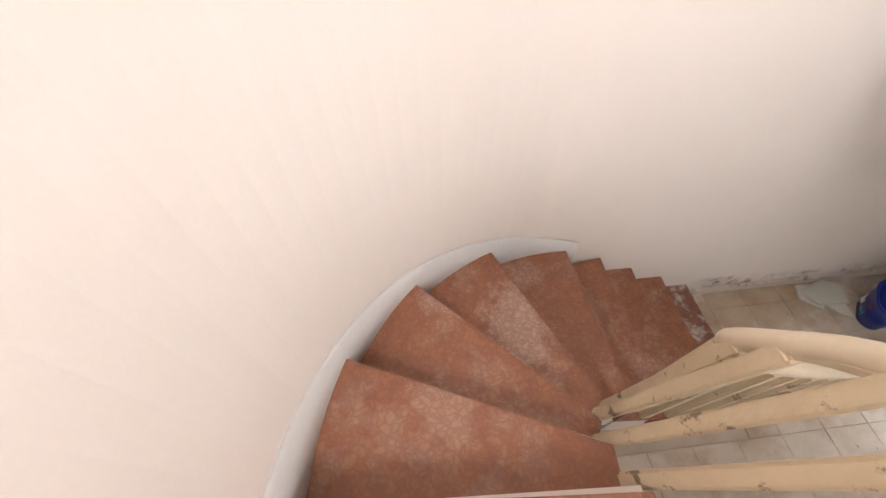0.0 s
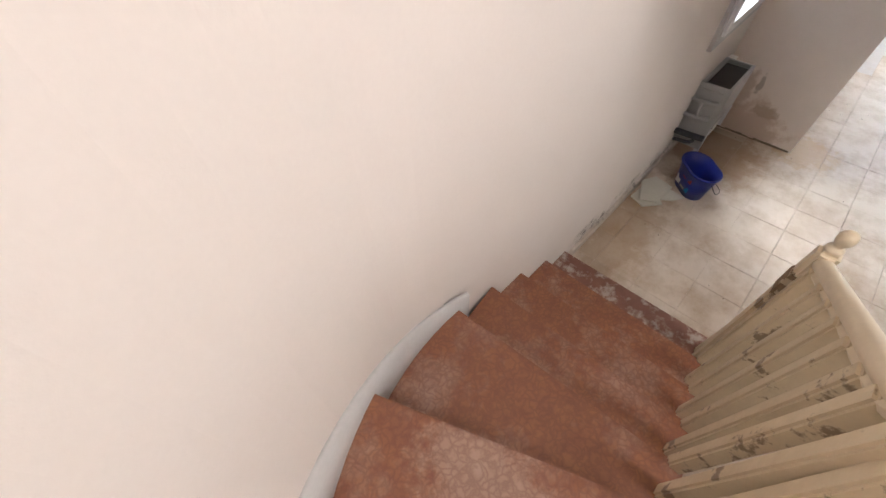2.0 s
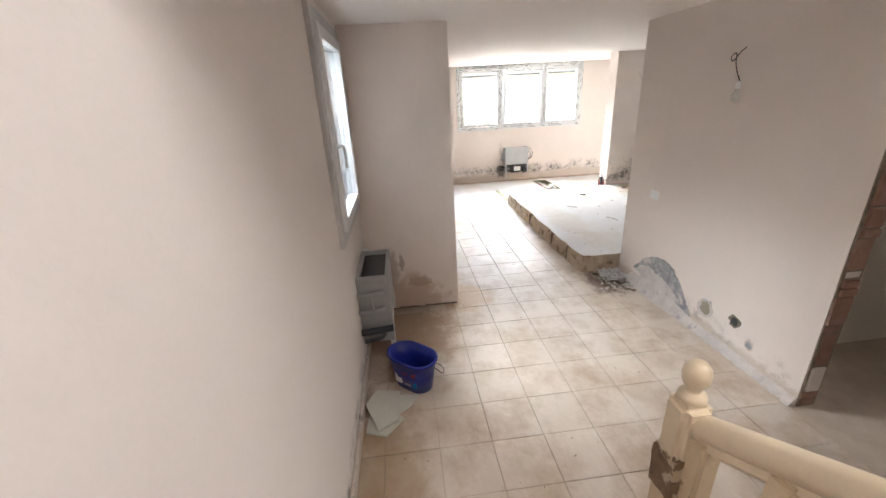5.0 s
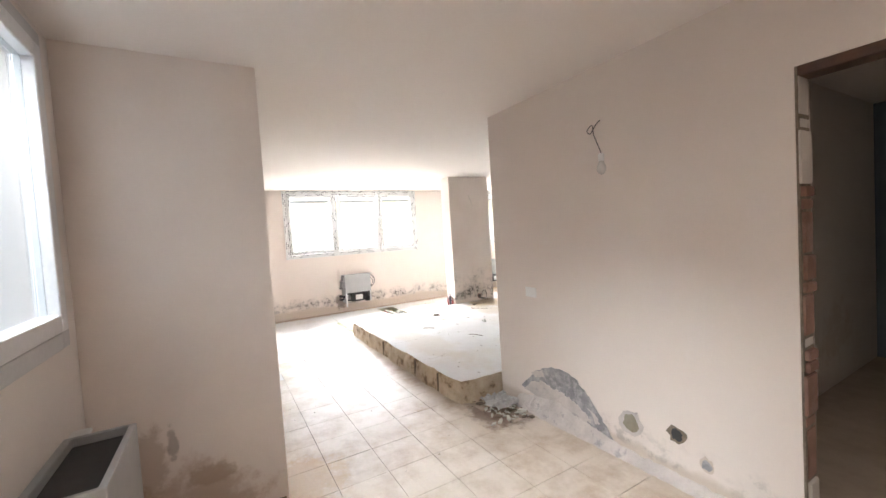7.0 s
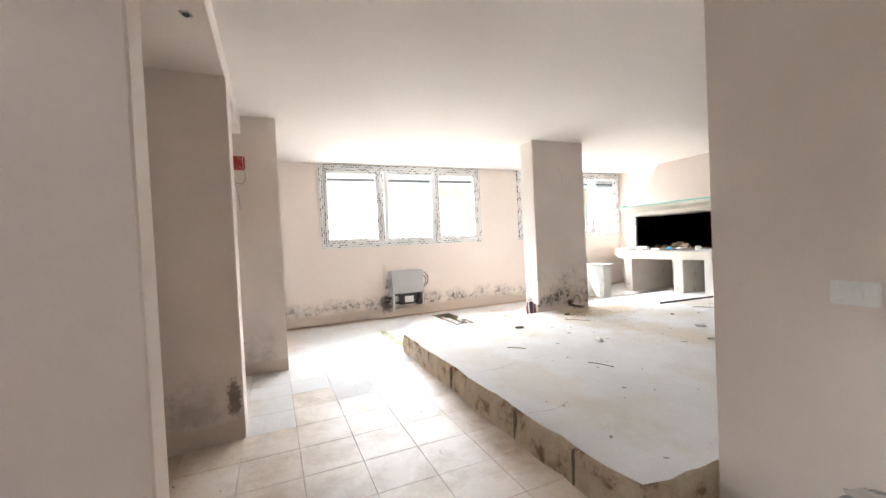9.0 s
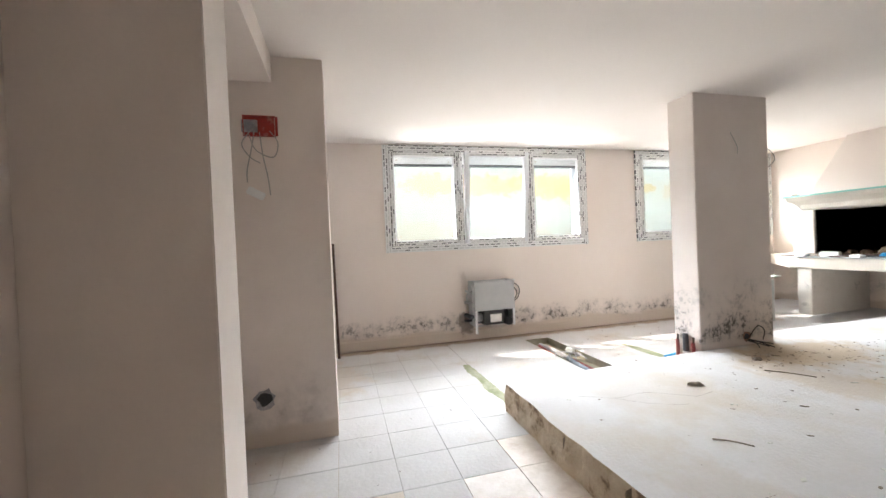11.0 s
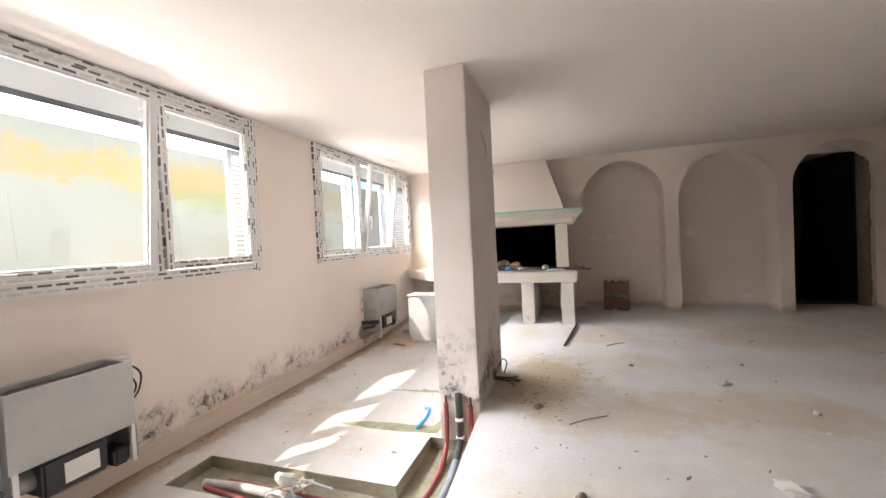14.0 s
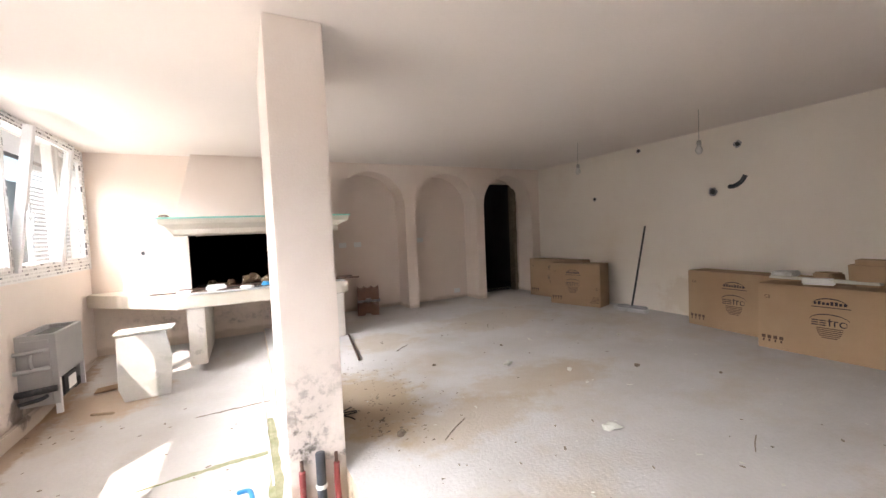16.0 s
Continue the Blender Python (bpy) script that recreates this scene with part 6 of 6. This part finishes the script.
for x, y, z, turn, sz, m, lab in ((4.56, -2.02, 0.842, 5, (0.26, 0.16, 0.05), m_plastic_sheet, "flat grey bag on a cardboard box"), (4.72, -1.72, 0.812, 20, (0.12, 0.22, 0.05), m_white, "small white packet on a cardboard box"),
                                  (4.52, -1.72, 0.812, -15, (0.18, 0.16, 0.09), m_card, "torn folded carton on a cardboard box"), (4.58, -1.35, 0.812, 8, (0.26, 0.40, 0.22), m_card, "small open brown carton on a bigger box")):
    u = thing("scrap_on_box", (x, y, z), lab, "debris", turn=turn)
    bm = box((-sz[0] / 2, -sz[1] / 2, 0), (sz[0] / 2, sz[1] / 2, sz[2]), min(sz) * 0.2)
    for v in bm.verts:
        v.co += 0.012 * noise.noise_vector(v.co * 9 + Vector((x, y, 0)))
    bmesh.ops.translate(bm, verts=bm.verts, vec=(0, 0, -min(v.co.z for v in bm.verts)))
    part("packet", bm, m, u)

# ---- broom ----
broom = thing("broom", (4.50, -3.78, 0.2), "broom with a black handle leaning on the side wall", "broom")
part("handle", tube([(0.0, 0.0, 0.08), (-0.28, 0.02, 1.18)], 0.013, 10), m_black, broom, "black broom handle", True)
part("head", box((-0.045, -0.20, 0.045), (0.04, 0.20, 0.085), 0.012, pose(0, 0, 0, 0, 0, 12)), m_cement, broom, "dusty broom head")
part("bristles", box((-0.055, -0.21, 0.0), (0.05, 0.21, 0.05), 0.01, pose(0, 0, 0, 0, 0, 12)), m_plastic_sheet, broom, "dusty pale bristles")
u = thing("dust_sheet", (4.42, -4.02, 0.2), "crumpled clear plastic on the floor by the broom", "plastic sheet", turn=20)
part("sheet", chunk((0.16, 0.10, 0.05), 44, 0.2), m_plastic_sheet, u)

# ---- clutter on the hearth bench ----
BZ = 0.88
part("cover_sheet", box((-0.83, -0.06, 0), (0.80, 0.11, 0.006), 0.002), m_plastic_sheet, thing("bench_sheet", (9.0, -5.0, BZ), "grey dusty sheet along the bench edge", "sheet"))
for k, (x0, y0, x1, y1, z, w, m, lab) in enumerate(((7.98, -5.02, 9.1, -5.13, 0.02, 0.02, m_rust, "long dark iron bar on the hearth bench"), (8.05, -5.10, 9.9, -5.16, 0.035, 0.014, m_rust, "long dark iron bar on the hearth bench"),
                                                    (8.6, -4.98, 9.5, -5.06, 0.018, 0.012, m_dark_pipe, "thin black tube on the hearth bench"), (9.3, -5.02, 10.15, -5.12, 0.016, 0.012, m_rust, "thin dark rod on the hearth bench"))):
    u = thing("iron_bar", (x0, y0, BZ + z), lab, "bar")
    part("bar", tube([(0, 0, 0), (x1 - x0, y1 - y0, 0)], w * 0.6, 6), m, u)
for k, (x, y, sx, sy, sz, turn, m, lab) in enumerate(((9.55, -5.08, 0.20, 0.10, 0.06, 10, m_white, "white crumpled packet on the hearth bench"), (9.25, -5.02, 0.14, 0.07, 0.03, -20, m_white, "small white packet on the hearth bench"),
                                                      (8.55, -5.10, 0.10, 0.06, 0.07, 40, m_board, "white crumpled paper on the hearth bench"), (8.85, -5.14, 0.16, 0.05, 0.04, 15, m_board, "pale folded paper on the hearth bench"),
                                                      (9.85, -5.06, 0.12, 0.10, 0.03, 5, m_white, "white box on the hearth bench"), (9.05, -5.10, 0.09, 0.06, 0.05, -35, m_cyan, "small blue cloth on the hearth bench"),
                                                      (8.42, -5.02, 0.22, 0.10, 0.02, 8, m_plastic_sheet, "flat grey tray on the hearth bench"), (10.1, -5.3, 0.34, 0.24, 0.02, -40, m_board, "pale boards lying on the hearth bench"))):
    u = thing("bench_clutter", (x, y, BZ + 0.006), lab, "clutter", turn=turn)
    bm = box((-sx / 2, -sy / 2, 0), (sx / 2, sy / 2, sz), sz * 0.25)
    bmesh.ops.subdivide_edges(bm, edges=list(bm.edges), cuts=1)
    for v in bm.verts:
        v.co += 0.010 * noise.noise_vector(v.co * 14 + Vector((x, y, 0)))
    bmesh.ops.translate(bm, verts=bm.verts, vec=(0, 0, -min(v.co.z for v in bm.verts)))
    part("packet", bm, m, u)
for k, (x, y, a, b_, c_) in enumerate(((9.0, -5.45, 0.09, 0.04, 0.12), (9.2, -5.55, 0.12, 0.05, 0.16), (9.42, -5.5, 0.07, 0.04, 0.09), (9.62, -5.6, 0.10, 0.05, 0.10))):
    u = thing("burnt_wood", (x, y, 0.888), "scorched brown wood scrap on the firebox floor", "debris", "scraps in the firebox", turn=35 * k)
    part("lump", chunk((a, b_, c_ * 0.5), 60 + k), m_bare_wood, u)
u = thing("mantel_scrap", (10.0, -5.2, 1.70), "small dark scrap on the mantel end", "debris")
part("lump", chunk((0.05, 0.03, 0.02), 3), m_debris, u)
rough_hole("wall_hole", (10.35, YA, 1.32), "y", 0.03, "small hole in the wall beside the hearth", (m_cement, m_wire), 31)
rough_hole("wall_hole", (XW, -6.0 + 0.08, 2.36), "-x", 0.03, "small wiring hole by the room corner", (m_cement, m_wire), 33)

# ---- floor tiles, last ----
tiles = tagged(new("floor_tiles"), "square beige floor tiles under thin dust", "floor", "", "structure")
PITCH = 0.3225


def tile_mesh(m, name):
    bm = box((0.0013, 0.0013, -0.0115), (PITCH - 0.0013, PITCH - 0.0013, 0.0))
    bmesh.ops.bevel(bm, geom=[e for e in bm.edges if all(v.co.z > -0.001 for v in e.verts)], offset=0.0015, segments=1, affect="EDGES")
    me = bpy.data.meshes.new(name)
    bm.to_mesh(me)
    bm.free()
    me.materials.append(m)
    return me


me_tile, me_dusty = tile_mesh(m_tile, "tile"), tile_mesh(m_low_floor, "tile_dusty")
rnd = random.Random(77)
me_cut = tile_mesh(m_tile, "tile_cut")
for v in me_cut.vertices:
    v.co.x = min(v.co.x, 0.2235 - (PITCH - 0.0013 - v.co.x)) if v.co.x > 0.1 else v.co.x
for j in range(4, 9):
    t = new("tile", me_cut)
    t.parent = tiles
    t.location = (2.628, -0.333 + PITCH * (j - 1), 0)
for i in range(-7, 25):
    for j in range(-1, 9):
        x0, y0 = 3.175 + PITCH * i, -0.333 + PITCH * (j - 1)
        if y0 > YS or x0 + PITCH > XW + 0.02 or y0 < -0.7 or (y0 < -0.34 and x0 > 5.2) or (x0 < 2.66 - PITCH + 0.3 and y0 + PITCH > 1.0) or x0 < 1.2:
            continue
        if 5.18 < x0 + PITCH / 2 and y0 > 1.5 and x0 < 8.8:
            continue
        t = new("tile", me_tile if x0 + 0.35 * y0 < 7.7 + rnd.uniform(-0.35, 0.35) else me_dusty)
        t.parent = tiles
        t.location = (x0, y0, rnd.uniform(-0.0008, 0.0008))
